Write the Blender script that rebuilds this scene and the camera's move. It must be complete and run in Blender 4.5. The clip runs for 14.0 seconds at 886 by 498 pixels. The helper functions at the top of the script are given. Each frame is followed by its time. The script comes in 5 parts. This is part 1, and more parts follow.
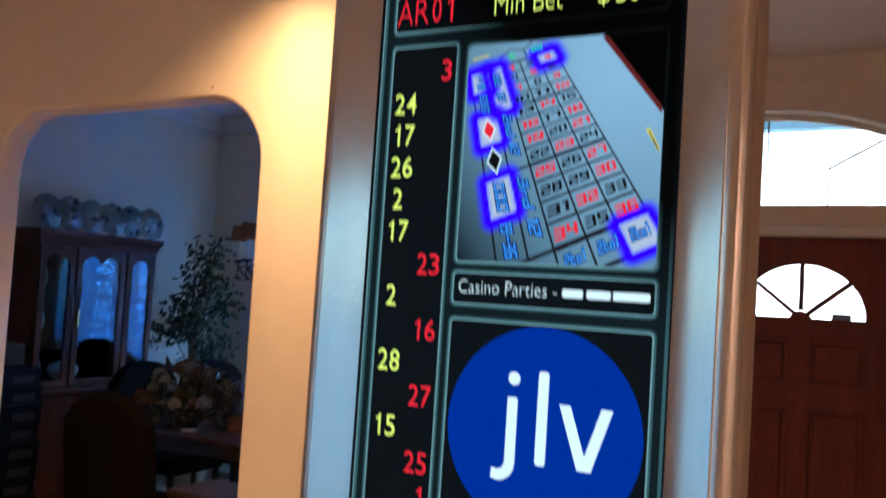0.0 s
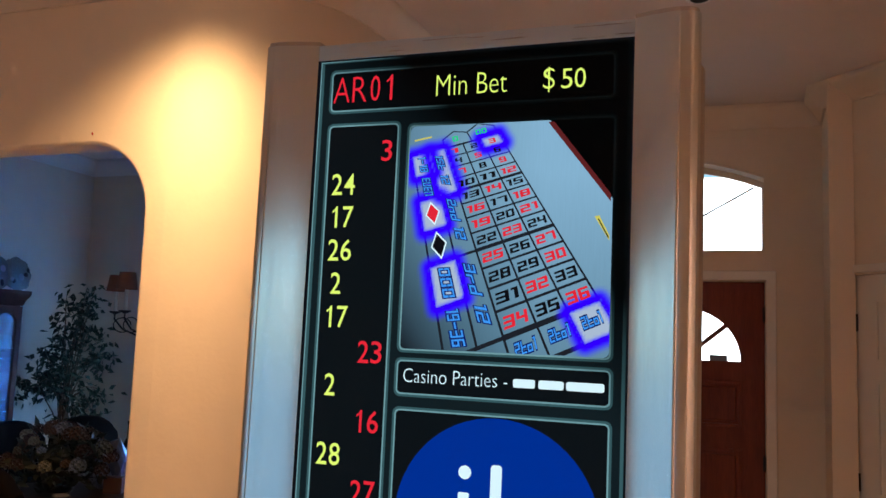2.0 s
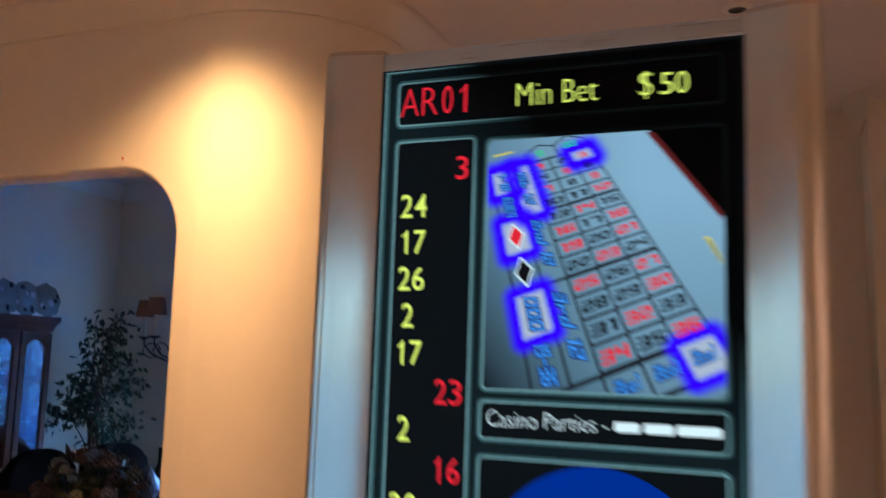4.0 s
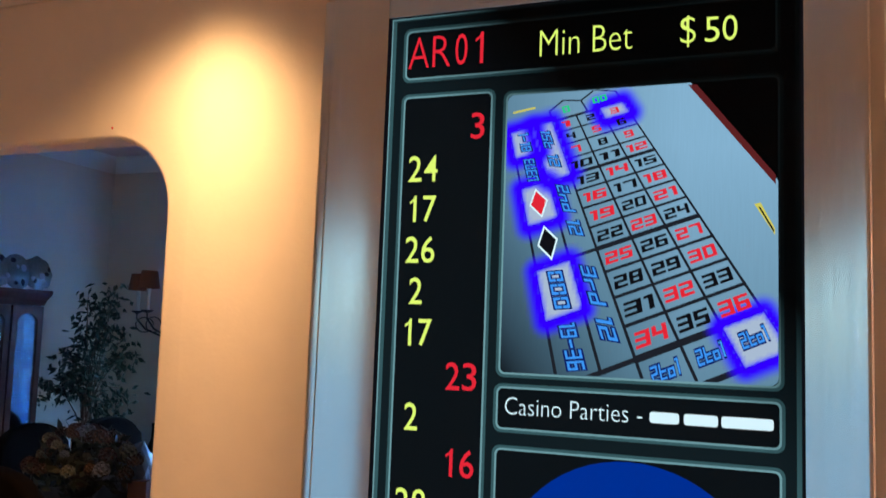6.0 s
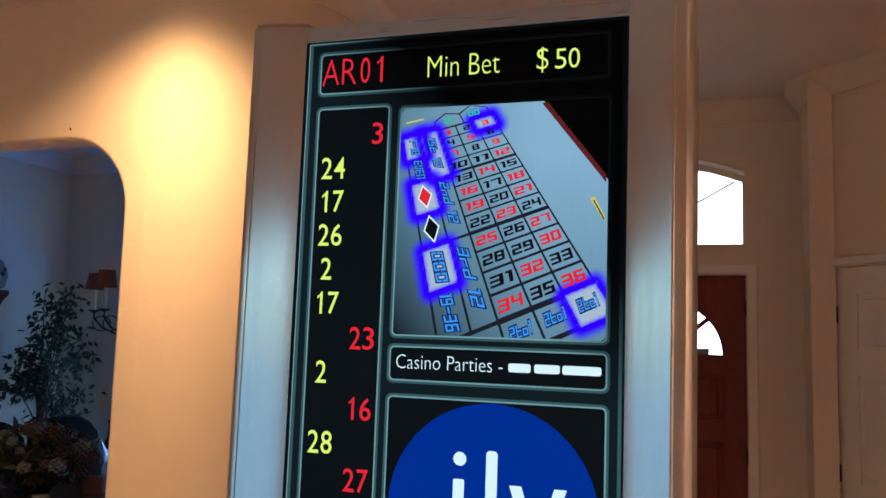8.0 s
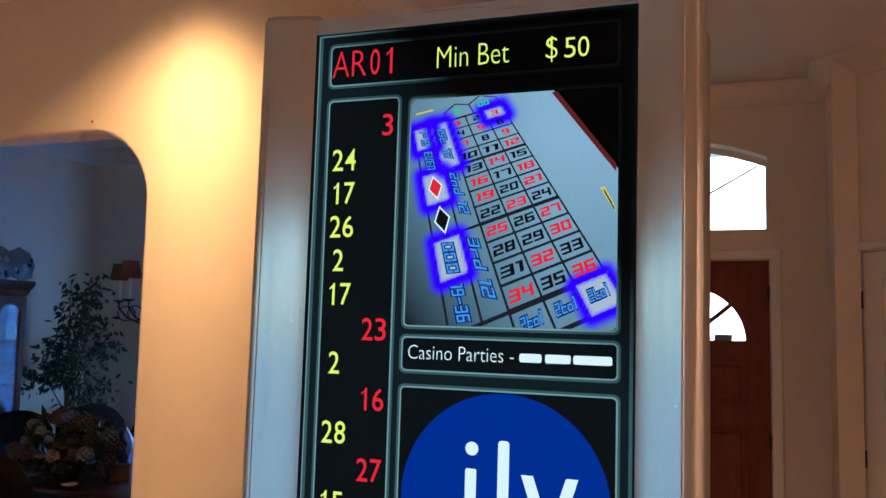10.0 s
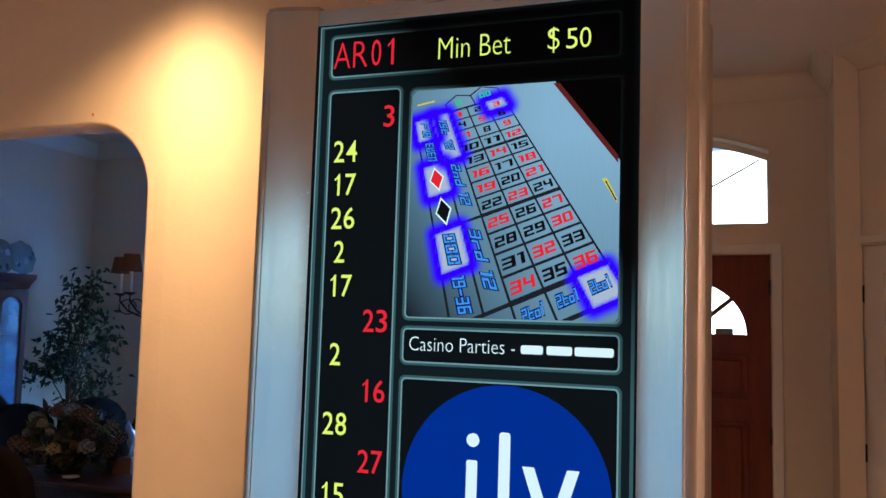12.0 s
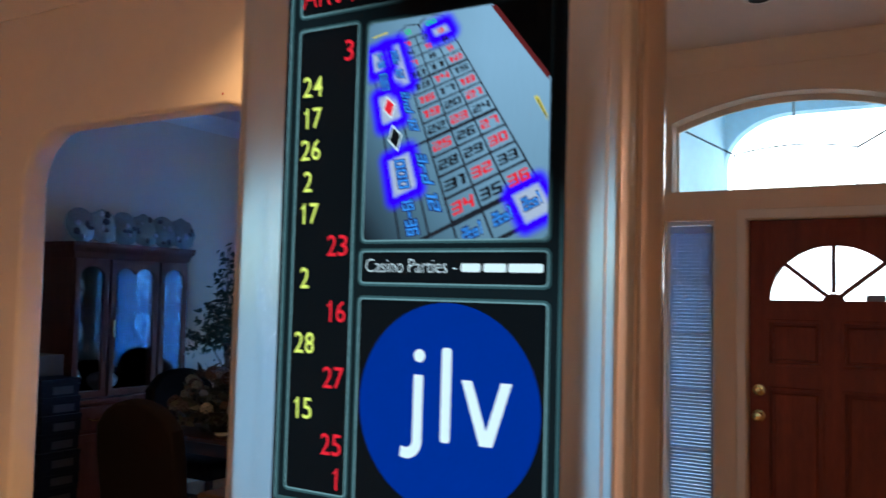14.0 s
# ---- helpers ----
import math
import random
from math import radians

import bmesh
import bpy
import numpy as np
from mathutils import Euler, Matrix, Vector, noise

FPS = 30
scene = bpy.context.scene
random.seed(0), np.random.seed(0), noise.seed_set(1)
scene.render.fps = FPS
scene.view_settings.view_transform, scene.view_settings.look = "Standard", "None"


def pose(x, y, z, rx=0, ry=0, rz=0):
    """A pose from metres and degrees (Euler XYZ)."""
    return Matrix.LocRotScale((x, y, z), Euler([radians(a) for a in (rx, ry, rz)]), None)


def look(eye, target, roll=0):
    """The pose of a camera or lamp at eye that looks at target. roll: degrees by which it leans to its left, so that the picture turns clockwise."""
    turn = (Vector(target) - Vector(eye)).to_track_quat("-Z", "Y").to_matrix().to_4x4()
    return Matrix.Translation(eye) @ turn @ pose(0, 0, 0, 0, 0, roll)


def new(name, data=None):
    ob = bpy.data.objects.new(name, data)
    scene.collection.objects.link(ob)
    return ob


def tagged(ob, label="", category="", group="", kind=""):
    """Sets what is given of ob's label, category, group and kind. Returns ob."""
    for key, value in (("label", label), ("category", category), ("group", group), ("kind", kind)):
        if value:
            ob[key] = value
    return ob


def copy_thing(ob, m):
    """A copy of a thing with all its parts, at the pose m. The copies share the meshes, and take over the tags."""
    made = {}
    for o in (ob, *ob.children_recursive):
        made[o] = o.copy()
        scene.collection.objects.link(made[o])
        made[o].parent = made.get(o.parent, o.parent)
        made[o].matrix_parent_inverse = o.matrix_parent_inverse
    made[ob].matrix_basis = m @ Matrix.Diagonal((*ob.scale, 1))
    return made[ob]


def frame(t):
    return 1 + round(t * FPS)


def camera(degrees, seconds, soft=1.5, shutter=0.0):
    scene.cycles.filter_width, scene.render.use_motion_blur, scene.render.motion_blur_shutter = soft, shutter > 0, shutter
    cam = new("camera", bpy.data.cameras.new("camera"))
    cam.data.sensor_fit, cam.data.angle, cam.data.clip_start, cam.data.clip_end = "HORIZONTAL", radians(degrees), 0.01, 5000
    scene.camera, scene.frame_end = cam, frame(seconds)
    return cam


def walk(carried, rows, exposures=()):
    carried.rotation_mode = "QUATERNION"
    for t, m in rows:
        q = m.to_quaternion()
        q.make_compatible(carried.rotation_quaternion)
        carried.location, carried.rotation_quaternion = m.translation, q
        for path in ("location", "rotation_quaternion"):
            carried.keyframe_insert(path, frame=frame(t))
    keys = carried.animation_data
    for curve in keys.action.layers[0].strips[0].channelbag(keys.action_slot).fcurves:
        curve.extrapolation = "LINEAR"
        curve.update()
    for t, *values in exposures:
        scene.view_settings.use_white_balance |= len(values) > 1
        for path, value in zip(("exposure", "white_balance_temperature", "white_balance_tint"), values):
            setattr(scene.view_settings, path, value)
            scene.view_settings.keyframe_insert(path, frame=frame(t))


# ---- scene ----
cam = camera(54.3, 14.0, shutter=0.7)
PATH = [
    (0, (0.453, 0.342, 1.571), (-0.489, 2.103, 1.687), 3.3),
    (0.5, (0.425, 0.305, 1.601), (-0.44, 2.096, 1.81), 2.0),
    (1, (0.396, 0.32, 1.605), (-0.377, 2.149, 1.844), 1.9),
    (1.5, (0.386, 0.339, 1.607), (-0.33, 2.193, 1.833), 2.2),
    (2, (0.39, 0.339, 1.611), (-0.301, 2.203, 1.833), 2.1),
    (2.5, (0.39, 0.333, 1.61), (-0.295, 2.199, 1.829), 2.2),
    (3, (0.393, 0.334, 1.61), (-0.297, 2.199, 1.823), 2.0),
    (3.5, (0.388, 0.335, 1.611), (-0.317, 2.194, 1.827), 1.7),
    (4, (0.317, 0.393, 1.625), (-0.422, 2.232, 1.889), 1.4),
    (4.2, (0.282, 0.441, 1.636), (-0.468, 2.274, 1.919), 1.1),
    (6.3, (0.277, 0.458, 1.625), (-0.443, 2.315, 1.804), 1.8),
    (6.5, (0.304, 0.428, 1.612), (-0.407, 2.29, 1.773), 1.9),
    (7, (0.35, 0.38, 1.599), (-0.329, 2.255, 1.75), 1.8),
    (7.5, (0.366, 0.351, 1.601), (-0.291, 2.23, 1.794), 1.6),
    (8, (0.376, 0.348, 1.6), (-0.273, 2.227, 1.818), 1.6),
    (8.5, (0.38, 0.35, 1.597), (-0.278, 2.228, 1.797), 1.7),
    (9, (0.385, 0.35, 1.603), (-0.294, 2.221, 1.795), 1.4),
    (11.5, (0.386, 0.349, 1.603), (-0.318, 2.212, 1.784), 1.2),
    (12, (0.385, 0.351, 1.601), (-0.315, 2.217, 1.775), 1.3),
    (12.5, (0.385, 0.345, 1.602), (-0.327, 2.207, 1.769), 1.5),
    (13, (0.409, 0.313, 1.586), (-0.346, 2.158, 1.741), 1.6),
    (13.5, (0.484, 0.323, 1.569), (-0.408, 2.109, 1.694), 1.2),
    (14, (0.56, 0.41, 1.556), (-0.471, 2.119, 1.669), 1.1),
]
walk(cam, [(t, look(eye, target, roll)) for t, eye, target, roll in PATH], [(0, 0.10, 5800, 6), (0.5, -0.03, 6080, 7), (13, -0.05, 6080, 7), (14, 0.0, 5850, 6)])

# ---- world, sun and lamps ----
world = bpy.data.worlds.new("sky")
scene.world = world
world.use_nodes = True
wn = world.node_tree
sky = wn.nodes.new("ShaderNodeTexSky")
sky.sky_type, sky.sun_disc = "NISHITA", False
sky.sun_elevation, sky.sun_rotation = radians(50), radians(100)
wn.nodes["Background"].inputs["Strength"].default_value = 0.15
wn.links.new(sky.outputs["Color"], wn.nodes["Background"].inputs["Color"])

CEIL = 3.05


def lamp(name, kind, m, energy, colour, **settings):
    data = bpy.data.lights.new(name, kind)
    data.energy, data.color = energy, colour
    if kind == "AREA":
        data.shape = "RECTANGLE"
        data.size, data.size_y = settings["size"]
    elif kind == "SPOT":
        data.spot_size, data.spot_blend = radians(settings["cone"]), settings["blend"]
        data.shadow_soft_size = settings["soft"]
    elif kind == "SUN":
        data.angle = radians(settings["angle"])
    ob = new(name, data)
    ob.matrix_world = m
    return ob


WARM = (1.0, 0.59, 0.43)
WASH = (1.0, 0.565, 0.24)
lamp("sun", "SUN", look((6, -2, 10), (0, 0, 0)), 1.0, (1.0, 0.96, 0.9), angle=12)
lamp("living_window_daylight", "AREA", look((-1.62, -2.62, 1.18), (-1.62, 0, 1.1)), 10, (0.075, 0.41, 0.62), size=(3.8, 1.95))
lamp("dining_window_daylight", "AREA", look((-3.05, 6.27, 1.4), (-3.05, 3, 1.4)), 152, (0.17, 0.44, 0.95), size=(1.3, 1.5))
lamp("wall_washer", "SPOT", look((-1.5, 2.5, 3.03), (-1.5, 2.72, 0)), 335, WASH, cone=128, blend=1.0, soft=0.16)
# Three spots added out of view to fill the wall and the sign's rails.
lamp("added_living_fill", "SPOT", look((-2.2, 0.5, 3.03), (-2.2, 0.5, 0)), 470, (1.0, 0.53, 0.19), cone=110, blend=0.8, soft=0.06)
lamp("added_living_fill", "SPOT", look((2.9, -1.0, 3.03), (3.0, -1.0, 0)), 330, WARM, cone=105, blend=0.8, soft=0.06)
lamp("added_living_fill", "SPOT", look((2.5, 0.9, 3.03), (2.8, 0.9, 0)), 135, WARM, cone=125, blend=1.0, soft=0.06)


# ---- materials ----
def material(name, colour, rough=0.6, metal=0.0, scale=0.0, spread=0.0, bump=0.0, bump_scale=40.0, stretch=(1, 1, 1), coat=0.0):
    """A principled surface with colour variation at two scales and fine relief."""
    m = bpy.data.materials.new(name)
    m.use_nodes = True
    n, l = m.node_tree.nodes, m.node_tree.links
    p = n["Principled BSDF"]
    p.inputs["Base Color"].default_value = (*colour, 1)
    p.inputs["Roughness"].default_value, p.inputs["Metallic"].default_value = rough, metal
    p.inputs["Coat Weight"].default_value = coat
    if not (spread or bump):
        return m
    co = n.new("ShaderNodeTexCoord")
    mp = n.new("ShaderNodeMapping")
    mp.inputs["Scale"].default_value = stretch
    l.new(co.outputs["Object"], mp.inputs["Vector"])
    if spread:
        a, b = n.new("ShaderNodeTexNoise"), n.new("ShaderNodeTexNoise")
        for tex, sc in ((a, scale), (b, scale * 9)):
            tex.inputs["Scale"].default_value, tex.inputs["Detail"].default_value = sc, 5
            l.new(mp.outputs["Vector"], tex.inputs["Vector"])
        add = n.new("ShaderNodeMath")
        add.operation = "ADD"
        l.new(a.outputs["Fac"], add.inputs[0])
        l.new(b.outputs["Fac"], add.inputs[1])
        ramp = n.new("ShaderNodeMapRange")
        ramp.inputs["From Min"].default_value, ramp.inputs["From Max"].default_value = 0.6, 1.4
        ramp.inputs["To Min"].default_value, ramp.inputs["To Max"].default_value = 1 - spread, 1 + spread
        l.new(add.outputs[0], ramp.inputs["Value"])
        mul = n.new("ShaderNodeMix")
        mul.data_type, mul.blend_type = "RGBA", "MULTIPLY"
        mul.inputs["Factor"].default_value = 1
        mul.inputs["A"].default_value = (*colour, 1)
        comb = n.new("ShaderNodeCombineColor")
        for ch in ("Red", "Green", "Blue"):
            l.new(ramp.outputs["Result"], comb.inputs[ch])
        l.new(comb.outputs["Color"], mul.inputs["B"])
        l.new(mul.outputs["Result"], p.inputs["Base Color"])
        rr = n.new("ShaderNodeMapRange")
        rr.inputs["To Min"].default_value, rr.inputs["To Max"].default_value = max(rough - 0.08, 0.02), min(rough + 0.08, 1)
        l.new(b.outputs["Fac"], rr.inputs["Value"])
        l.new(rr.outputs["Result"], p.inputs["Roughness"])
    if bump:
        t = n.new("ShaderNodeTexNoise")
        t.inputs["Scale"].default_value, t.inputs["Detail"].default_value = bump_scale, 4
        l.new(mp.outputs["Vector"], t.inputs["Vector"])
        bp = n.new("ShaderNodeBump")
        bp.inputs["Strength"].default_value, bp.inputs["Distance"].default_value = bump, 0.004
        l.new(t.outputs["Fac"], bp.inputs["Height"])
        l.new(bp.outputs["Normal"], p.inputs["Normal"])
    return m


def glow(name, colour, strength=1.0):
    m = bpy.data.materials.new(name)
    m.use_nodes = True
    p = m.node_tree.nodes["Principled BSDF"]
    p.inputs["Base Color"].default_value = (0.002, 0.002, 0.002, 1)
    p.inputs["Roughness"].default_value = 0.4
    p.inputs["Specular IOR Level"].default_value = 0.06
    p.inputs["Emission Color"].default_value, p.inputs["Emission Strength"].default_value = (*colour, 1), strength
    return m


def pane_glass(name, tint=(1, 1, 1), rough=0.0):
    m = bpy.data.materials.new(name)
    m.use_nodes = True
    p = m.node_tree.nodes["Principled BSDF"]
    p.inputs["Base Color"].default_value = (*tint, 1)
    p.inputs["Transmission Weight"].default_value, p.inputs["Roughness"].default_value = 1, rough
    p.inputs["IOR"].default_value = 1.45
    return m


def duller(m, level):
    m.node_tree.nodes["Principled BSDF"].inputs["Specular IOR Level"].default_value = level
    return m


WALL = material("cream_wall_paint", (0.77, 0.655, 0.53), 0.75, scale=1.3, spread=0.035, bump=0.16, bump_scale=55)
CEILING = material("ceiling_paint", (0.72, 0.63, 0.58), 0.85, scale=1.0, spread=0.03, bump=0.35, bump_scale=70)
CROWNPAINT = material("cream_moulding_paint", (0.74, 0.64, 0.53), 0.6, scale=1.6, spread=0.04, bump=0.05, bump_scale=40)
TRIM = material("white_trim_paint", (0.80, 0.76, 0.70), 0.4, scale=2.0, spread=0.03, bump=0.05, bump_scale=30)
FLOOR = material("tan_carpet", (0.36, 0.27, 0.19), 0.95, scale=3, spread=0.15, bump=0.9, bump_scale=260)
ALU = material("brushed_aluminium", (0.76, 0.80, 0.80), 0.18, 1.0, scale=4, spread=0.03, bump=0.003, bump_scale=60, stretch=(14, 14, 0.6))
ALU_TOP = material("brushed_aluminium_across", (0.64, 0.68, 0.68), 0.30, 1.0, scale=4, spread=0.03, bump=0.003, bump_scale=60, stretch=(0.6, 14, 14))
# The shell's warm tint is the room's reflection, put into the metal's colour.
SHELL = material("warm_reflection_shell", (0.66, 0.60, 0.53), 0.20, 1.0, scale=5, spread=0.06, bump=0.03, bump_scale=40, stretch=(10, 10, 0.5))
BLACK = material("black_plastic", (0.012, 0.012, 0.013), 0.45, bump=0.05, bump_scale=200)
STEEL = material("grey_painted_steel", (0.20, 0.20, 0.21), 0.45, 0.6, scale=5, spread=0.08)
MAHOGANY = material("red_mahogany", (0.17, 0.034, 0.013), 0.5, scale=3.0, spread=0.38, bump=0.12, bump_scale=26, stretch=(6, 6, 0.5), coat=0.0)
HUTCH = material("brown_cherry_wood", (0.080, 0.027, 0.016), 0.45, scale=3.0, spread=0.30, bump=0.1, bump_scale=24, stretch=(6, 6, 0.6))
# Table, chair and stool colours are darkened to carry the dining room's dimness.
TABLE = material("dimmed_table_wood", (0.022, 0.0065, 0.004), 0.35, scale=3, spread=0.3, bump=0.06, bump_scale=24, stretch=(5, 0.6, 5), coat=0.4)
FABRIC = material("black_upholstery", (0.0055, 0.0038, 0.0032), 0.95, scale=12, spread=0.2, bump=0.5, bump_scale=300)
TAN = material("dimmed_tan_wood", (0.028, 0.017, 0.010), 0.6, scale=4, spread=0.2, stretch=(6, 1, 6))
BRASS = material("polished_brass", (0.78, 0.55, 0.22), 0.18, 1.0, scale=20, spread=0.06)
DARKMETAL = material("dark_bronze_metal", (0.05, 0.04, 0.035), 0.4, 0.8, scale=20, spread=0.1)
IRON = material("black_wrought_iron", (0.02, 0.018, 0.017), 0.5, 0.7, bump=0.2, bump_scale=120)
CANDLE = material("ivory_candle_sleeve", (0.62, 0.58, 0.50), 0.5, scale=20, spread=0.05)
SHADE = material("rust_fabric_shade", (0.20, 0.08, 0.045), 0.85, scale=40, spread=0.12, bump=0.4, bump_scale=400)
LEAF = material("ficus_leaf", (0.024, 0.046, 0.021), 0.4, scale=30, spread=0.35)
BARK = material("ficus_bark", (0.16, 0.11, 0.07), 0.8, scale=20, spread=0.3, bump=0.5, bump_scale=80)
BASKET = material("wicker_basket", (0.22, 0.13, 0.07), 0.8, scale=30, spread=0.3, bump=0.8, bump_scale=120)
PORCELAIN = material("pale_green_porcelain", (0.16, 0.18, 0.16), 0.2, scale=9, spread=0.25)
PORCELAIN_DARK = material("dark_painted_motif", (0.035, 0.035, 0.04), 0.2, scale=20, spread=0.2)
PORCELAIN_WHITE = material("white_painted_motif", (0.30, 0.31, 0.32), 0.25, scale=20, spread=0.05)


def translucent(m, colour):
    """Let daylight glow through a thin slat."""
    bn, bl = m.node_tree.nodes, m.node_tree.links
    tl, mxs = bn.new("ShaderNodeBsdfTranslucent"), bn.new("ShaderNodeMixShader")
    tl.inputs["Color"].default_value = (*colour, 1)
    mxs.inputs["Fac"].default_value = 0.45
    bl.new(bn["Principled BSDF"].outputs[0], mxs.inputs[1])
    bl.new(tl.outputs[0], mxs.inputs[2])
    bl.new(mxs.outputs[0], bn["Material Output"].inputs["Surface"])
    return m


# White slats; the blue of the daylight is put into their colours.
BLIND = translucent(material("white_vinyl_slat", (0.58, 0.62, 0.68), 0.5, scale=6, spread=0.03), (0.28, 0.52, 0.82))
WIDE_BLIND = translucent(material("daylight_tinted_slat", (0.56, 0.68, 0.80), 0.5, scale=6, spread=0.03), (0.28, 0.62, 0.95))
MUNTIN = material("dark_lead_caming", (0.03, 0.03, 0.032), 0.45, 0.5, scale=20, spread=0.1)
GLASS = pane_glass("window_glass")
# Mirror colour cut to a bluish near-black to dim the window's reflection.
MIRROR = material("darkened_mirror", (0.018, 0.028, 0.032), 0.004, 1.0)
# Box and label colours hold the dim corner's shade as well.
BOX_BLUE = material("dark_blue_cardboard", (0.003, 0.004, 0.0085), 0.7, scale=12, spread=0.15)
BOX_WHITE = material("dimmed_white_label", (0.032, 0.032, 0.036), 0.7, scale=12, spread=0.08)
BOX_BEIGE = material("beige_cardboard", (0.075, 0.05, 0.035), 0.85, scale=8, spread=0.12)
for m in (FABRIC, BOX_BLUE, BOX_WHITE, BOX_BEIGE, HUTCH):
    duller(m, 0.12)
duller(FABRIC, 0.03), duller(TABLE, 0.12), duller(TAN, 0.08), duller(MAHOGANY, 0.3)
# The porch's blue is its skylit shade, put into the base colour.
STONE = material("porch_shade_tint", (0.50, 0.76, 0.90), 0.9, scale=2, spread=0.1, bump=0.6, bump_scale=60)
# Unseen ground, kept pale so that it bounces light up into the porch.
GROUND = material("pale_bounce_ground", (0.42, 0.44, 0.46), 0.95, scale=1.5, spread=0.35, bump=0.5, bump_scale=8)


# ---- mesh helpers ----
def finish(bm, name, mat, smooth=False):
    me = bpy.data.meshes.new(name)
    bmesh.ops.recalc_face_normals(bm, faces=bm.faces)
    bm.to_mesh(me)
    bm.free()
    me.materials.append(mat)
    if smooth:
        for f in me.polygons:
            f.use_smooth = True
        try:
            me.set_sharp_from_angle(angle=radians(35))
        except AttributeError:
            pass
    return me


def part(name, bm, mat, parent=None, label="", smooth=False):
    ob = new(name, finish(bm, name, mat, smooth))
    ob.parent = parent
    return tagged(ob, label)


def thing(name, m, label, category, group="", kind=""):
    ob = new(name)
    ob.matrix_world = m
    ob.empty_display_size = 0.1
    return tagged(ob, label, category, group, kind)


def structure(name, bm, mat, label, category, smooth=False):
    return tagged(part(name, bm, mat, None, smooth=smooth), label, category, "", "structure")


def box(x0, x1, y0, y1, z0, z1, bevel=0.0, bm=None, segs=2):
    own = bmesh.new()
    bmesh.ops.create_cube(own, size=1, matrix=Matrix.Translation(((x0 + x1) / 2, (y0 + y1) / 2, (z0 + z1) / 2)) @ Matrix.Diagonal((x1 - x0, y1 - y0, z1 - z0, 1)))
    if bevel:
        bmesh.ops.bevel(own, geom=own.edges[:], offset=bevel, segments=segs, affect="EDGES", profile=0.5)
    return merge(bm, own)


def merge(bm, own):
    if bm is None:
        return own
    me = bpy.data.meshes.new("tmp")
    own.to_mesh(me)
    own.free()
    bm.from_mesh(me)
    bpy.data.meshes.remove(me)
    return bm


def lathe(profile, segs=24, centre=(0, 0, 0), bm=None):
    """Turn (radius, height) pairs about the z axis."""
    own = bmesh.new()
    rings = []
    for r, z in profile:
        if r < 1e-6:
            rings.append([own.verts.new((centre[0], centre[1], centre[2] + z))])
        else:
            rings.append([own.verts.new((centre[0] + r * math.cos(a), centre[1] + r * math.sin(a), centre[2] + z)) for a in (2 * math.pi * k / segs for k in range(segs))])
    for a, b in zip(rings, rings[1:]):
        for k in range(segs):
            q = [a[k % len(a)], a[(k + 1) % len(a)], b[(k + 1) % len(b)], b[k % len(b)]]
            q = list(dict.fromkeys(q))
            if len(q) > 2:
                own.faces.new(q)
    return merge(bm, own)


def tube(points, radius, segs=8, bm=None, taper=1.0):
    """A round bar along points."""
    own = bmesh.new()
    pts = [Vector(p) for p in points]
    rings = []
    for i, p in enumerate(pts):
        d = (pts[min(i + 1, len(pts) - 1)] - pts[max(i - 1, 0)]).normalized()
        side = d.cross(Vector((0, 0, 1)) if abs(d.z) < 0.9 else Vector((1, 0, 0))).normalized()
        up = side.cross(d)
        r = radius * (1 + (taper - 1) * i / max(len(pts) - 1, 1))
        rings.append([own.verts.new(p + r * (math.cos(a) * side + math.sin(a) * up)) for a in (2 * math.pi * k / segs for k in range(segs))])
    for a, b in zip(rings, rings[1:]):
        for k in range(segs):
            own.faces.new((a[k], a[(k + 1) % segs], b[(k + 1) % segs], b[k]))
    own.faces.new(rings[0]), own.faces.new(rings[-1])
    return merge(bm, own)


def plate(loops, y0, y1, bm=None, round_edges=0.0, only=None):
    """A sheet in the xz plane with holes: loops of (x, z), the outline first; from y0 (front) to y1 (back)."""
    own = bmesh.new()
    edges = []
    for loop in loops:
        vs = [own.verts.new((x, y0, z)) for x, z in loop]
        edges += [own.edges.new((a, b)) for a, b in zip(vs, vs[1:] + vs[:1])]
    bmesh.ops.triangle_fill(own, use_beauty=True, use_dissolve=False, edges=edges, normal=(0, -1, 0))
    if abs(y1 - y0) > 1e-6:
        ext = bmesh.ops.extrude_face_region(own, geom=own.faces[:] + own.edges[:], use_keep_orig=True)
        bmesh.ops.translate(own, vec=(0, y1 - y0, 0), verts=[g for g in ext["geom"] if isinstance(g, bmesh.types.BMVert)])
        if round_edges:
            front = [e for e in own.edges if len(e.link_faces) == 2 and abs(e.verts[0].co.y - e.verts[1].co.y) < 1e-6
                     and e.calc_face_angle(0) > 1.0 and (only is None or all(only(v.co.x, v.co.z) for v in e.verts))]
            bmesh.ops.bevel(own, geom=front, offset=round_edges, segments=4, affect="EDGES", profile=0.5)
    return merge(bm, own)


def arc(cx, cz, rx, rz, a0, a1, n=10):
    return [(cx + rx * math.cos(radians(a0 + (a1 - a0) * k / n)), cz + rz * math.sin(radians(a0 + (a1 - a0) * k / n))) for k in range(n + 1)]


def rect(x0, x1, z0, z1):
    return [(x0, z0), (x1, z0), (x1, z1), (x0, z1)]


def round_rect(x0, x1, z0, z1, r, n=4):
    return arc(x1 - r, z0 + r, r, r, -90, 0, n) + arc(x1 - r, z1 - r, r, r, 0, 90, n) + arc(x0 + r, z1 - r, r, r, 90, 180, n) + arc(x0 + r, z0 + r, r, r, 180, 270, n)


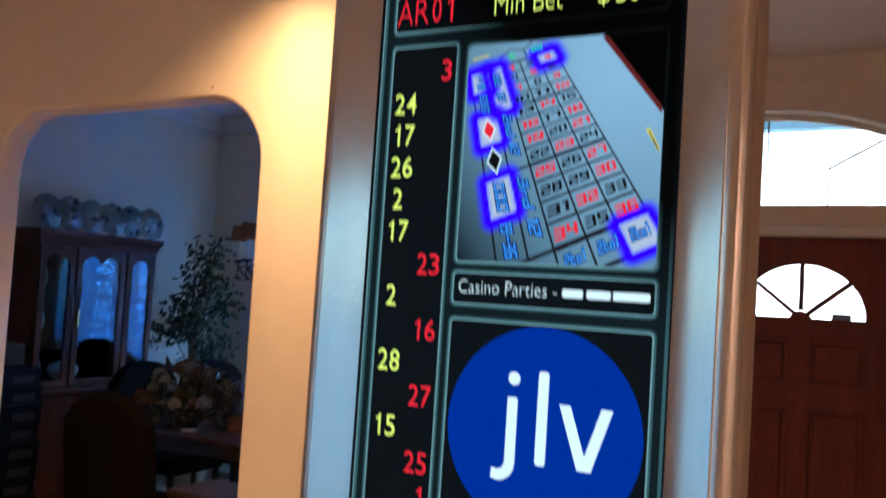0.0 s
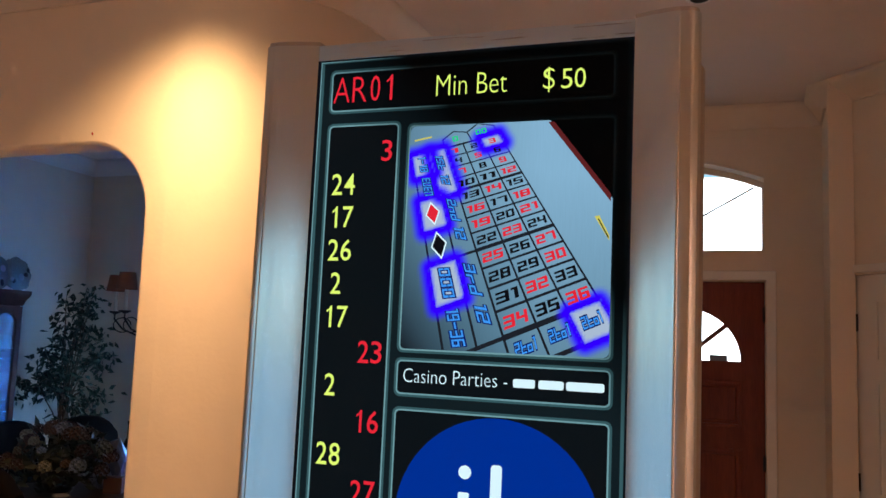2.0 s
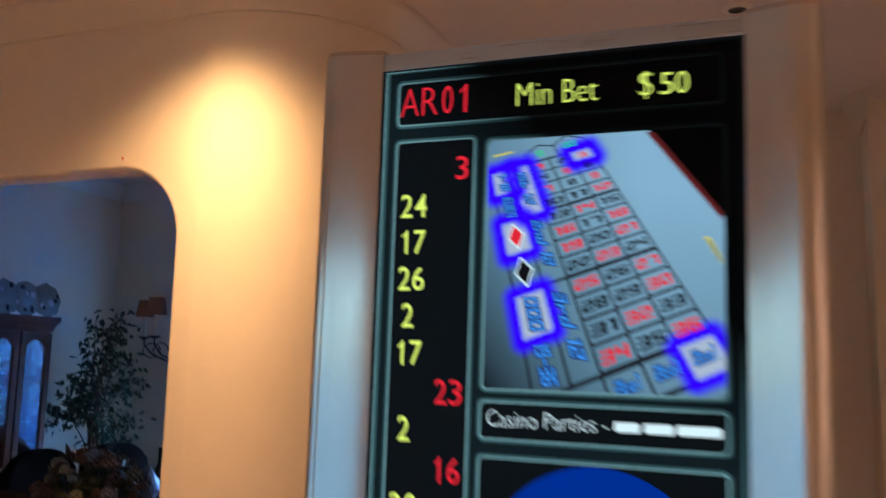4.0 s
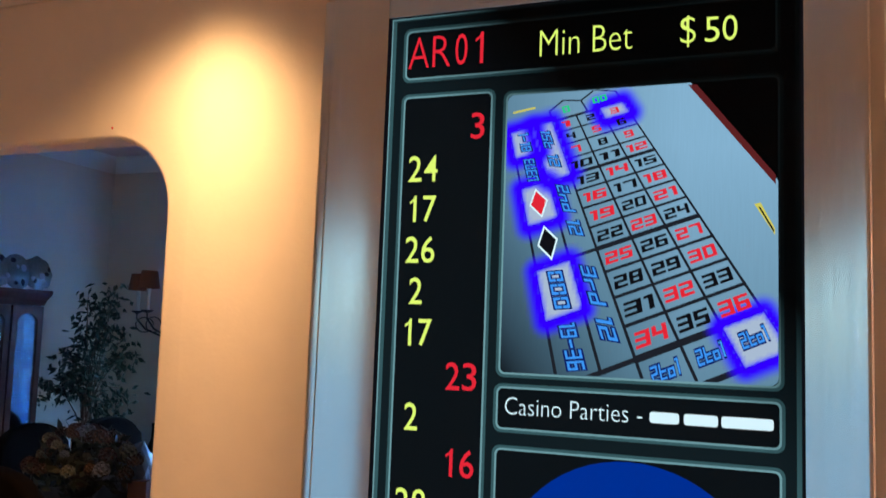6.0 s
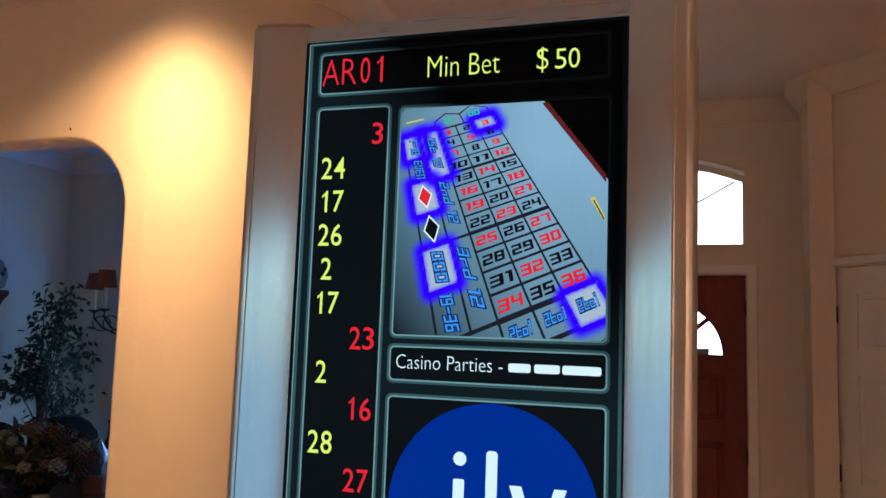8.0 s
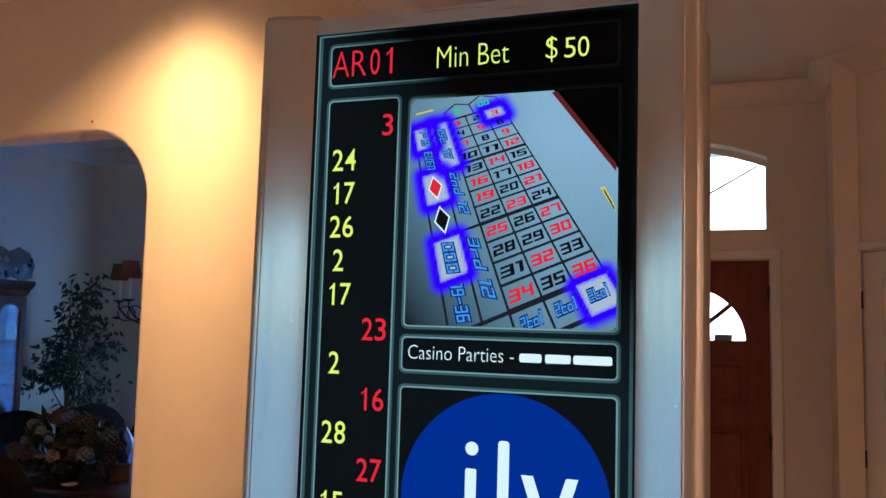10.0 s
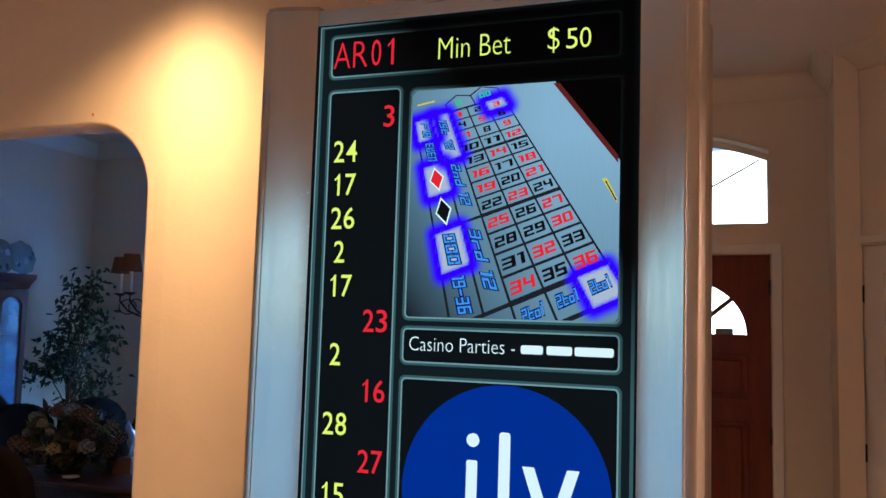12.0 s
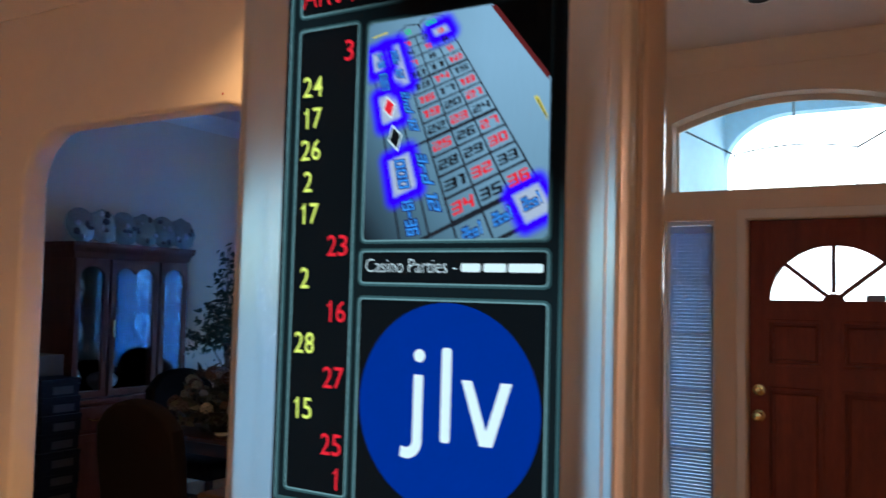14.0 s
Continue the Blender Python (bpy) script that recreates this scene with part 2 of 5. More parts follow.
def sweep(path, profile, closed=False):
    """A moulding along a path of (x, y) with the room on its right: profile of (offset into the room, z)."""
    own = bmesh.new()
    pts = [Vector((x, y)) for x, y in path]
    rows = []
    for i, p in enumerate(pts):
        a = (p - pts[i - 1]).normalized() if i else None
        b = (pts[i + 1] - p).normalized() if i + 1 < len(pts) else None
        a, b = a or b, b or a
        na, nb = Vector((a.y, -a.x)), Vector((b.y, -b.x))
        m = (na + nb).normalized()
        m = m / max(m.dot(na), 0.3)
        rows.append([own.verts.new((p.x + m.x * o, p.y + m.y * o, z)) for o, z in profile])
    for a, b in zip(rows, rows[1:]):
        for k in range(len(profile)):
            j = (k + 1) % len(profile)
            own.faces.new((a[k], a[j], b[j], b[k]))
    own.faces.new(rows[0]), own.faces.new(rows[-1])
    return own


def turned(bm, m):
    bmesh.ops.transform(bm, matrix=m, verts=bm.verts[:])
    return bm


# ---- large structure ----
WEST, SOUTH, EAST, NORTH = -4.92, -2.6, 3.5, 6.09
structure("ground", box(-60, 60, -60, 60, -0.3, -0.1), GROUND, "unseen ground outside the house, kept pale to bounce light", "ground")
structure("floor", box(WEST - 0.15, EAST + 0.15, SOUTH - 0.15, NORTH + 0.15, -0.1, 0.0), FLOOR, "tan carpeted floor through the house", "floor")
structure("ceiling", box(WEST - 0.15, EAST + 0.15, SOUTH - 0.15, NORTH + 0.15, CEIL, CEIL + 0.15), CEILING, "flat off-white textured ceiling", "ceiling")

# wall with the arched opening to the dining room
ARCH_L, ARCH_R, ARCH_T, ARCH_C = -3.415, -1.797, 2.342, 0.28
outline = [(WEST, 0), (ARCH_L, 0)] + list(reversed(arc(ARCH_L + ARCH_C, ARCH_T - ARCH_C, ARCH_C, ARCH_C, 90, 180, 12))) + \
    list(reversed(arc(ARCH_R - ARCH_C, ARCH_T - ARCH_C, ARCH_C, ARCH_C, 0, 90, 12))) + [(ARCH_R, 0), (-1.70, 0), (-1.70, CEIL), (WEST, CEIL)]
structure("wall_arch", plate([outline], 2.97, 3.11, round_edges=0.02, only=lambda x, z: ARCH_L - 0.01 < x < ARCH_R + 0.01 and z < ARCH_T + 0.01), WALL, "cream painted wall with a round-cornered opening to the dining room", "wall", True)

# the wall's rounded end and the hall wall behind it
path = [(-1.70, 2.97)] + [(-1.70 + 0.55 * math.sin(radians(a)), 3.52 - 0.55 * math.cos(radians(a))) for a in range(6, 91, 6)] + [(-1.15, NORTH)]
structure("wall_rounded", sweep(path, [(0, 0), (0, CEIL), (-0.13, CEIL), (-0.13, 0)]), WALL, "cream painted wall curving round into the entry hall", "wall", True)

# front wall: door, side light and eyebrow transom
FW = 5.55
TL, TR, TB, TS, TT = -0.938, 0.405, 2.215, 2.630, 2.763
rise = TT - TS
half = (TR - TL) / 2
rad = (half * half + rise * rise) / (2 * rise)
mid = (TL + TR) / 2


def eyebrow(inset, n=16):
    """The transom's outline, drawn in by inset."""
    h, r = half - inset * 0.3, rad - inset
    top = [(mid + h - 2 * h * k / n, TT - rad + math.sqrt(r * r - (h - 2 * h * k / n) ** 2)) for k in range(n + 1)]
    return [(mid - h, TB + inset * 0.2), (mid + h, TB + inset * 0.2)] + top


DL, DR, DT = -0.497, 0.408, 2.035
front = plate([rect(-1.15, 0.83, 0, CEIL), rect(DL - 0.003, DR + 0.003, 0.004, DT + 0.003), eyebrow(0), rect(-0.985, -0.682, 0.1, 2.045)], FW, FW + 0.16)
structure("wall_front", front, WALL, "cream painted entry wall with door and window openings", "wall")
structure("wall_return", box(0.715, 0.83, 5.07, FW, 0, CEIL), WALL, "short cream wall return beside the entry", "wall")

# diagonal wall with the white door
DIAG = Matrix.Translation((0.715, 5.2, 0)) @ Matrix.Rotation(radians(-45), 4, "Z")
diag_len = 3.98
WD0, WD1 = 0.145, 0.91
structure("wall_diagonal", turned(plate([rect(0, diag_len, 0, CEIL), rect(WD0 - 0.003, WD1 + 0.003, 0.004, 2.038)], 0, 0.12), DIAG), WALL, "cream painted diagonal wall with a white door", "wall")
structure("wall_east", box(EAST, EAST + 0.13, SOUTH, 2.42, 0, CEIL), WALL, "cream painted living room side wall", "wall")
structure("wall_west", box(WEST - 0.13, WEST, SOUTH, NORTH + 0.13, 0, CEIL), WALL, "cream painted wall behind the china cabinet", "wall")
SW0, SW1, SZ0, SZ1 = -3.6, 0.35, 0.16, 2.20
structure("wall_south", plate([rect(WEST, EAST, 0, CEIL), rect(SW0, SW1, SZ0, SZ1)], SOUTH, SOUTH - 0.15), WALL, "cream painted living room wall with a wide window", "wall")
NW0, NW1, NZ0, NZ1 = -3.75, -2.35, 0.6, 2.2
structure("wall_north", plate([rect(WEST, -1.15, 0, CEIL), rect(NW0, NW1, NZ0, NZ1)], NORTH, NORTH + 0.15), WALL, "cream painted dining room wall with a window", "wall")

# crown moulding and baseboard
CROWN = [(0, CEIL), (0, 2.925), (0.012, 2.925), (0.018, 2.945), (0.05, 2.985), (0.085, 3.02), (0.095, 3.035), (0.095, CEIL)]
BASE = [(0, 0.0), (0, 0.12), (0.008, 0.12), (0.016, 0.1), (0.016, 0.0)]
curve_path = [(-1.70, 2.97)] + path[1:-1]
living = [(WEST, 2.97)] + curve_path + [(-1.15, FW), (0.715, FW), (0.715, 5.2), (3.5, 2.415), (EAST, SOUTH), (WEST, SOUTH), (WEST, 2.97)]
structure("trim_crown_living", sweep(living, CROWN), CROWNPAINT, "cream crown moulding round the living room and entry", "crown moulding", True)
dining = [(WEST, NORTH), (-1.28, NORTH), (-1.28, 3.6), (-1.75, 3.11), (WEST, 3.11), (WEST, NORTH)]
structure("trim_crown_dining", sweep(dining, CROWN), TRIM, "white crown moulding round the dining room", "crown moulding", True)
structure("baseboard", sweep([(WEST, NORTH), (-1.28, NORTH), (-1.28, 3.6)], BASE), TRIM, "white baseboard in the dining room", "baseboard")

# porch outside the entry
structure("porch_wall", box(-1.28, -1.15, NORTH + 0.16, 7.8, -0.1, 3.22), STONE, "porch side wall, blue of its shade put into the colour", "porch")
structure("porch_ceiling", box(-1.28, 1.7, 5.715, 7.95, 3.22, 3.32), STONE, "porch ceiling outside the entry, blue of its shade put into the colour", "porch")

arch_hole = [(1.05, -0.1), (1.05, 2.70)] + arc(0.50, 2.70, 0.55, 0.42, 0, 90, 10)[1:] + arc(-0.60, 2.70, 0.55, 0.42, 90, 180, 10) + [(-1.15, -0.1)]
outline = [(-1.28, -0.1), (-1.15, -0.1)] + list(reversed(arch_hole[1:-1])) + [(1.05, -0.1), (1.7, -0.1), (1.7, 3.22), (-1.28, 3.22)]
structure("porch_arch", plate([outline], 7.8, 7.95), STONE, "arched front of the porch, blue of its shade put into the colour", "porch")

SKYGLOW = bpy.data.materials.new("bright_overcast_sky")
SKYGLOW.use_nodes = True
sn, sl = SKYGLOW.node_tree.nodes, SKYGLOW.node_tree.links
em, tex, rm = sn.new("ShaderNodeEmission"), sn.new("ShaderNodeTexNoise"), sn.new("ShaderNodeValToRGB")
tex.inputs["Scale"].default_value = 0.5
rm.color_ramp.elements[0].color, rm.color_ramp.elements[1].color = (0.80, 0.93, 1.0, 1), (1.0, 1.0, 1.0, 1)
em.inputs["Strength"].default_value = 6.0
sl.new(tex.outputs["Fac"], rm.inputs["Fac"])
sl.new(rm.outputs["Color"], em.inputs["Color"])
sl.new(em.outputs[0], sn["Material Output"].inputs["Surface"])
structure("backdrop", plate([rect(-14, 14, -0.1, 14)], 16, 16.05), SKYGLOW, "bright overcast sky beyond the porch", "sky")

# ---- entry: front door, transom, side light, white door ----
door = thing("door_1", pose(0, FW + 0.035, 0), "red mahogany front door with a fanlight, closed", "door", kind="structure")
FCX, FZ, FRX, FRZ = -0.053, 1.575, 0.335, 0.31
PX = ((-0.395, -0.11), (-0.005, 0.28))
PZ = ((1.215, 1.465), (0.22, 1.085))
fan = arc(FCX, FZ, FRX, FRZ, 0, 180, 24)
holes = [rect(*px, *pz) for px in PX for pz in PZ]
part("leaf", plate([rect(DL, DR, 0.01, DT)] + holes + [fan], 0, 0.045), MAHOGANY, door)
for px in PX:
    for pz in PZ:
        bm = box(px[0], px[1], 0.014, 0.03, pz[0], pz[1])
        box(px[0] + 0.028, px[1] - 0.028, 0.002, 0.02, pz[0] + 0.028, pz[1] - 0.028, 0.009, bm, 2)
        panel = part("panel", bm, MAHOGANY, door)
        bm = plate([rect(px[0] - 0.006, px[1] + 0.006, pz[0] - 0.006, pz[1] + 0.006), rect(px[0] + 0.012, px[1] - 0.012, pz[0] + 0.012, pz[1] - 0.012)], -0.005, 0.016, None, 0.003)
        part("moulding", bm, MAHOGANY, panel)
pane = part("pane", plate([arc(FCX, FZ, FRX, FRZ, 0, 180, 24)], 0.022, 0.027), GLASS, door, "clear fanlight glass")
pane.visible_shadow = False
for a in (42, 90, 138):
    ca, sa = math.cos(radians(a)), math.sin(radians(a))
    w = 0.0125
    q = [(FCX + 0.05 * ca - w * sa, FZ + 0.05 * sa + w * ca), (FCX + 0.05 * ca + w * sa, FZ + 0.05 * sa - w * ca), (FCX + FRX * ca + w * sa, FZ + FRZ * sa - w * ca), (FCX + FRX * ca - w * sa, FZ + FRZ * sa + w * ca)]
    part("glazing_bar", plate([q], 0.008, 0.04), MAHOGANY, door)
part("hub", plate([arc(FCX, FZ - 0.004, 0.058, 0.05, 0, 180, 10)], 0.004, 0.04), MAHOGANY, door)
part("fan_rim", plate([arc(FCX, FZ - 0.002, FRX + 0.016, FRZ + 0.016, 0, 180, 24), arc(FCX, FZ + 0.006, FRX - 0.004, FRZ - 0.004, 0, 180, 24)], -0.006, 0.01), MAHOGANY, door)
part("sensor", box(0.108, 0.206, 0.0, 0.018, FZ - 0.002, FZ + 0.040, 0.003), STEEL, door, "small grey box on the glass")


def knob(z, r, parent, name, label):
    bm = lathe([(0, 0), (0.034, 0), (0.034, 0.006), (0.028, 0.012), (0.012, 0.014), (0.012, 0.03), (r * 0.8, 0.036), (r, 0.048), (r * 0.85, 0.06), (0, 0.066)], 20)
    turned(bm, Matrix.Translation((-0.444, 0, z)) @ Matrix.Rotation(radians(90), 4, "X"))
    return part(name, bm, BRASS, parent, label, True)


knob(0.925, 0.028, door, "door_knob", "polished brass knob")
knob(1.068, 0.022, door, "deadbolt", "polished brass deadbolt")
for z in (1.85, 1.02, 0.2):
    bm = lathe([(0.007, -0.045), (0.007, 0.045)], 8, (DR + 0.006, -0.006, z))
    box(DR - 0.012, DR + 0.016, -0.003, 0.004, z - 0.042, z + 0.042, 0.0, bm)
    part("hinge", bm, DARKMETAL, door, "dark metal hinge")

# Unseen stop, added to keep outside light from leaking round the leaf.
bm = plate([[(DL - 0.01, 0), (DL + 0.012, 0), (DL + 0.012, DT - 0.012), (DR - 0.012, DT - 0.012), (DR - 0.012, 0), (DR + 0.01, 0), (DR + 0.01, DT + 0.01), (DL - 0.01, DT + 0.01)]], FW + 0.082, FW + 0.11)
structure("trim_door_light_stop", bm, TRIM, "unseen stop added behind the front door to block light", "door stop")
CASE = 0.062
bm = plate([[(DL - CASE, 0), (DL - 0.008, 0), (DL - 0.008, DT + 0.008), (DR + 0.008, DT + 0.008), (DR + 0.008, 0), (DR + CASE, 0), (DR + CASE, DT + CASE), (DL - CASE, DT + CASE)]], FW - 0.02, FW + 0.034, None, 0.005)
structure("trim_door_casing", bm, TRIM, "cream painted front door casing", "door casing")

# transom window with leaded bars
window = thing("window_1", pose(0, FW + 0.06, 0), "eyebrow transom window with leaded bars above the front door", "window", kind="structure")
part("window_frame", plate([eyebrow(-0.0), eyebrow(0.036)], 0.05, 0.066), CROWNPAINT, window)
p = part("pane", plate([eyebrow(0.030)], 0.056, 0.061), GLASS, window)
p.visible_shadow = False
IN = 0.34


def bar(a, b, w=0.0045, y0=0.048, y1=0.068):
    d = (Vector(b) - Vector(a)).normalized() * w
    n = (-d.y, d.x)
    return plate([[(a[0] + n[0], a[1] + n[1]), (a[0] - n[0], a[1] - n[1]), (b[0] - n[0], b[1] - n[1]), (b[0] + n[0], b[1] + n[1])]], y0, y1)


inner_top = [(mid - half + IN + (2 * half - 2 * IN) * k / 12, 0) for k in range(13)]
inner_top = [(x, TT - rad + math.sqrt((rad - 0.288) ** 2 - (x - mid) ** 2)) for x, _ in inner_top]
part("lead_bar", bar((TL + 0.05, TS - 0.028), inner_top[0]), MUNTIN, window)
part("lead_bar", bar((TR - 0.05, TS - 0.028), inner_top[-1]), MUNTIN, window)
part("lead_bar", bar((mid, TT - 0.036), (mid, inner_top[6][1])), MUNTIN, window)
part("lead_bar", bar((inner_top[0][0], TB + 0.01), inner_top[0]), MUNTIN, window)
part("lead_bar", bar((inner_top[-1][0], TB + 0.01), inner_top[-1]), MUNTIN, window)
part("lead_bar", plate([[(x, z + 0.0028) for x, z in inner_top] + [(x, z - 0.0028) for x, z in reversed(inner_top)]], 0.048, 0.068), MUNTIN, window)
structure("trim_transom", plate([eyebrow(-0.014), eyebrow(0.0)], FW - 0.008, FW + 0.02, None, 0.003), CROWNPAINT, "cream bead round the transom opening", "trim")

# side light with a mini blind
window = thing("window_2", pose(0, FW + 0.04, 0), "narrow side light window beside the front door", "window", kind="structure")
part("window_frame", plate([rect(-0.985, -0.682, 0.1, 2.045), rect(-0.955, -0.728, 0.13, 2.02)], 0.03, 0.1), TRIM, window)
p = part("pane", plate([rect(-0.965, -0.702, 0.12, 2.025)], 0.07, 0.075), GLASS, window)
p.visible_shadow = False
for z in (1.70, 1.37, 1.03, 0.69, 0.36):
    part("glazing_bar", box(-0.96, -0.707, 0.055, 0.085, z - 0.009, z + 0.009), TRIM, window)
blind = thing("mini_blind", pose(0, FW + 0.045, 0), "closed white vinyl mini blind in the side light", "blind")
part("headrail", box(-0.9585, -0.7085, -0.012, 0.014, 1.965, 2.012, 0.003), BLIND, blind)
slat_bm = box(-0.1262, 0.1262, -0.0115, 0.0115, -0.0005, 0.0005)
turned(slat_bm, Matrix.Rotation(radians(-57), 4, "X"))
slat_mesh = finish(slat_bm, "slat", BLIND)
for k in range(88):
    ob = new("slat", slat_mesh)
    ob.parent, ob.location = blind, (-0.8335, 0, 1.955 - 0.0205 * k)
for x in (-0.915, -0.775):
    part("cord", tube([(x, -0.013, 1.97), (x, -0.013, 0.15)], 0.0012, 5), BLIND, blind)

# white six-panel door in the diagonal wall
door = thing("door_2", DIAG @ pose(0, 0.03, 0), "white painted panel door with dark hinges, closed", "door", kind="structure")
w2 = (WD1 - WD0 - 0.34) / 2
cols = ((WD0 + 0.115, WD0 + 0.115 + w2), (WD1 - 0.115 - w2, WD1 - 0.115))
rows = ((1.62, 1.90), (0.98, 1.50), (0.22, 0.82))
part("leaf", plate([rect(WD0, WD1, 0.01, 2.035)] + [rect(*c, *r) for c in cols for r in rows], 0, 0.04), TRIM, door)
for c in cols:
    for r in rows:
        bm = box(c[0], c[1], 0.012, 0.03, r[0], r[1])
        box(c[0] + 0.025, c[1] - 0.025, 0.003, 0.02, r[0] + 0.025, r[1] - 0.025, 0.008, bm)
        part("panel", bm, TRIM, door)
for z in (1.80, 1.02, 0.24):
    bm = lathe([(0.007, -0.045), (0.007, 0.045)], 8, (WD0 - 0.006, -0.008, z))
    box(WD0 - 0.018, WD0 + 0.006, -0.006, 0.002, z - 0.043, z + 0.043, 0, bm)
    part("hinge", bm, DARKMETAL, door, "dark bronze hinge")
bm = lathe([(0, 0), (0.03, 0), (0.03, 0.006), (0.011, 0.012), (0.011, 0.03), (0.026, 0.042), (0.022, 0.058), (0, 0.062)], 16)
turned(bm, Matrix.Translation((WD1 - 0.06, 0, 0.93)) @ Matrix.Rotation(radians(90), 4, "X"))
part("door_knob", bm, BRASS, door, "brass knob", True)
bm = plate([[(WD0 - 0.046, 0), (WD0 - 0.010, 0), (WD0 - 0.010, 2.045), (WD1 + 0.010, 2.045), (WD1 + 0.010, 0), (WD1 + 0.046, 0), (WD1 + 0.046, 2.085), (WD0 - 0.046, 2.085)]], -0.018, 0.034, None, 0.005)
# Another unseen stop, added to close the light gap at this door.
stop = plate([[(WD0 - 0.01, 0), (WD0 + 0.012, 0), (WD0 + 0.012, 2.024), (WD1 - 0.012, 2.024), (WD1 - 0.012, 0), (WD1 + 0.01, 0), (WD1 + 0.01, 2.045), (WD0 - 0.01, 2.045)]], 0.072, 0.11)
structure("trim_white_door_light_stop", turned(stop, DIAG), TRIM, "unseen stop added behind the white door to block light", "door stop")
structure("trim_white_door_casing", turned(bm, DIAG), TRIM, "white door casing in the diagonal wall", "door casing")


# ---- room windows ----
def wide_window(name, m, x0, x1, z0, z1, n, label):
    w = thing(name, m, label, "window", kind="structure")
    part("window_frame", plate([rect(x0, x1, z0, z1), rect(x0 + 0.05, x1 - 0.05, z0 + 0.05, z1 - 0.05)], 0.03, 0.1), TRIM, w)
    for k in range(1, n):
        x = x0 + (x1 - x0) * k / n
        part("mullion", box(x - 0.025, x + 0.025, 0.035, 0.095, z0 + 0.05, z1 - 0.05), TRIM, w)
    part("rail", box(x0 + 0.05, x1 - 0.05, 0.04, 0.09, (z0 + z1) / 2 - 0.02, (z0 + z1) / 2 + 0.02), TRIM, w)
    part("window_sill", box(x0 - 0.04, x1 + 0.04, -0.06, 0.03, z0 - 0.03, z0 - 0.002, 0.006), TRIM, w)
    g = part("pane", plate([rect(x0 + 0.04, x1 - 0.04, z0 + 0.04, z1 - 0.04)], 0.06, 0.066), GLASS, w)
    g.visible_shadow = False


wide_window("window_3", pose(0, NORTH, 0), NW0, NW1, NZ0, NZ1, 2, "white framed dining room window in daylight")
wide_window("window_4", pose(0, SOUTH, 0) @ Matrix.Rotation(math.pi, 4, "Z"), -SW1, -SW0, SZ0, SZ1, 3, "white framed living room window in daylight")
blind = thing("window_blind", pose(0, NORTH - 0.03, 0), "open white slatted blind in the dining room window", "blind")
part("headrail", box(NW0 + 0.02, NW1 - 0.02, -0.02, 0.02, NZ1 - 0.05, NZ1 - 0.01, 0.004), WIDE_BLIND, blind)
slat_bm = box(-(NW1 - NW0) / 2 + 0.03, (NW1 - NW0) / 2 - 0.03, -0.017, 0.017, -0.001, 0.001)
turned(slat_bm, Matrix.Rotation(radians(50), 4, "X"))
slat_mesh = finish(slat_bm, "slat", WIDE_BLIND)
for k in range(48):
    ob = new("slat", slat_mesh)
    ob.parent, ob.location = blind, ((NW0 + NW1) / 2, 0, NZ1 - 0.08 - 0.031 * k)


# ---- ceiling downlights ----
def downlight(x, y, label, lit, size=1.0):
    d = thing("downlight", pose(x, y, CEIL), label, "ceiling light", "recessed downlights")
    part("trim_ring", lathe([(size * r, z) for r, z in ((0.062, -0.012), (0.075, -0.012), (0.098, -0.004), (0.1, 0.0), (0.062, 0.0))], 32), TRIM, d, smooth=True)
    part("baffle", lathe([(size * r, z) for r, z in ((0.064, -0.008), (0.05, -0.003), (0.046, -0.002), (0, -0.002))], 32), LIT if lit else BLACK, d, "lit lamp face" if lit else "black ribbed baffle", True)


LIT = glow("warm_lamp_face", (1.0, 0.72, 0.42), 12)
downlight(-0.28, 4.748, "white recessed downlight with a black baffle, unlit", False, 0.8)
downlight(0.16, 3.84, "small white recessed downlight with a black baffle, unlit", False, 0.58)
downlight(0.42, 3.80, "small white recessed downlight with a black baffle, unlit", False, 0.58)
downlight(-1.5, 2.5, "white recessed downlight washing the wall, lit", True)
# Unseen fixtures added to go with the three fill spots.
downlight(-2.2, 0.5, "white recessed downlight added out of view as fill, lit", True)
downlight(2.9, -1.0, "white recessed downlight added out of view as fill, lit", True)
downlight(2.5, 0.9, "white recessed downlight added out of view as fill, lit", True)

# ---- roulette sign ----
LEAN_DEG = 0.5
SX, SY, SZ = 0.125, 1.083, 1.64
SIZE = 0.9665
SIGN = Matrix.Translation((0.1455, 1.044, 1.6217)) @ Matrix.Rotation(radians(LEAN_DEG), 4, "Y") @ Matrix.Scale(SIZE, 4) @ Matrix.Translation((-SX, -SY, -SZ))
sign = thing("roulette_sign", SIGN, "tall brushed aluminium roulette results display, lit screen, on a post", "display sign")
SL, SR, SB, ST = -0.0325, 0.2745, 1.370, 1.9015
FL, FR, FB, FT = -0.088, 0.3295, 1.33, 1.917


def S(bm):
    """From sign coordinates, with y running back from the face."""
    return turned(bm, Matrix.Translation((0, SY, 0)))


def rail_profile(x_in, x_out, r):
    """Section of a side rail: the face flares forward to a soft lip, then a slanted flank runs back."""
    s = 1 if x_out > x_in else -1
    lip = x_out - s * (r + 0.005)
    wide = abs(lip - x_in) - 0.004
    prof = [(x_in + s * wide * f, -0.0092 * (1 - (1 - f) ** 1.4)) for f in (0.0, 0.03, 0.12, 0.25, 0.4, 0.55, 0.7, 0.85, 0.96, 1.0)] + [(lip - s * 0.0015, -0.0096), (lip, -0.0092), (lip + s * 0.0006, -0.0086)]
    prof += [(x_out - s * r + s * r * math.sin(radians(a)), r - 0.0085 - r * math.cos(radians(a))) for a in range(12, 121, 9)]
    return prof + [(x_out - s * 0.0035, 0.0115), (x_out - s * 0.0035, 0.0225), (x_out - s * 0.006, 0.024), (x_in, 0.024)]


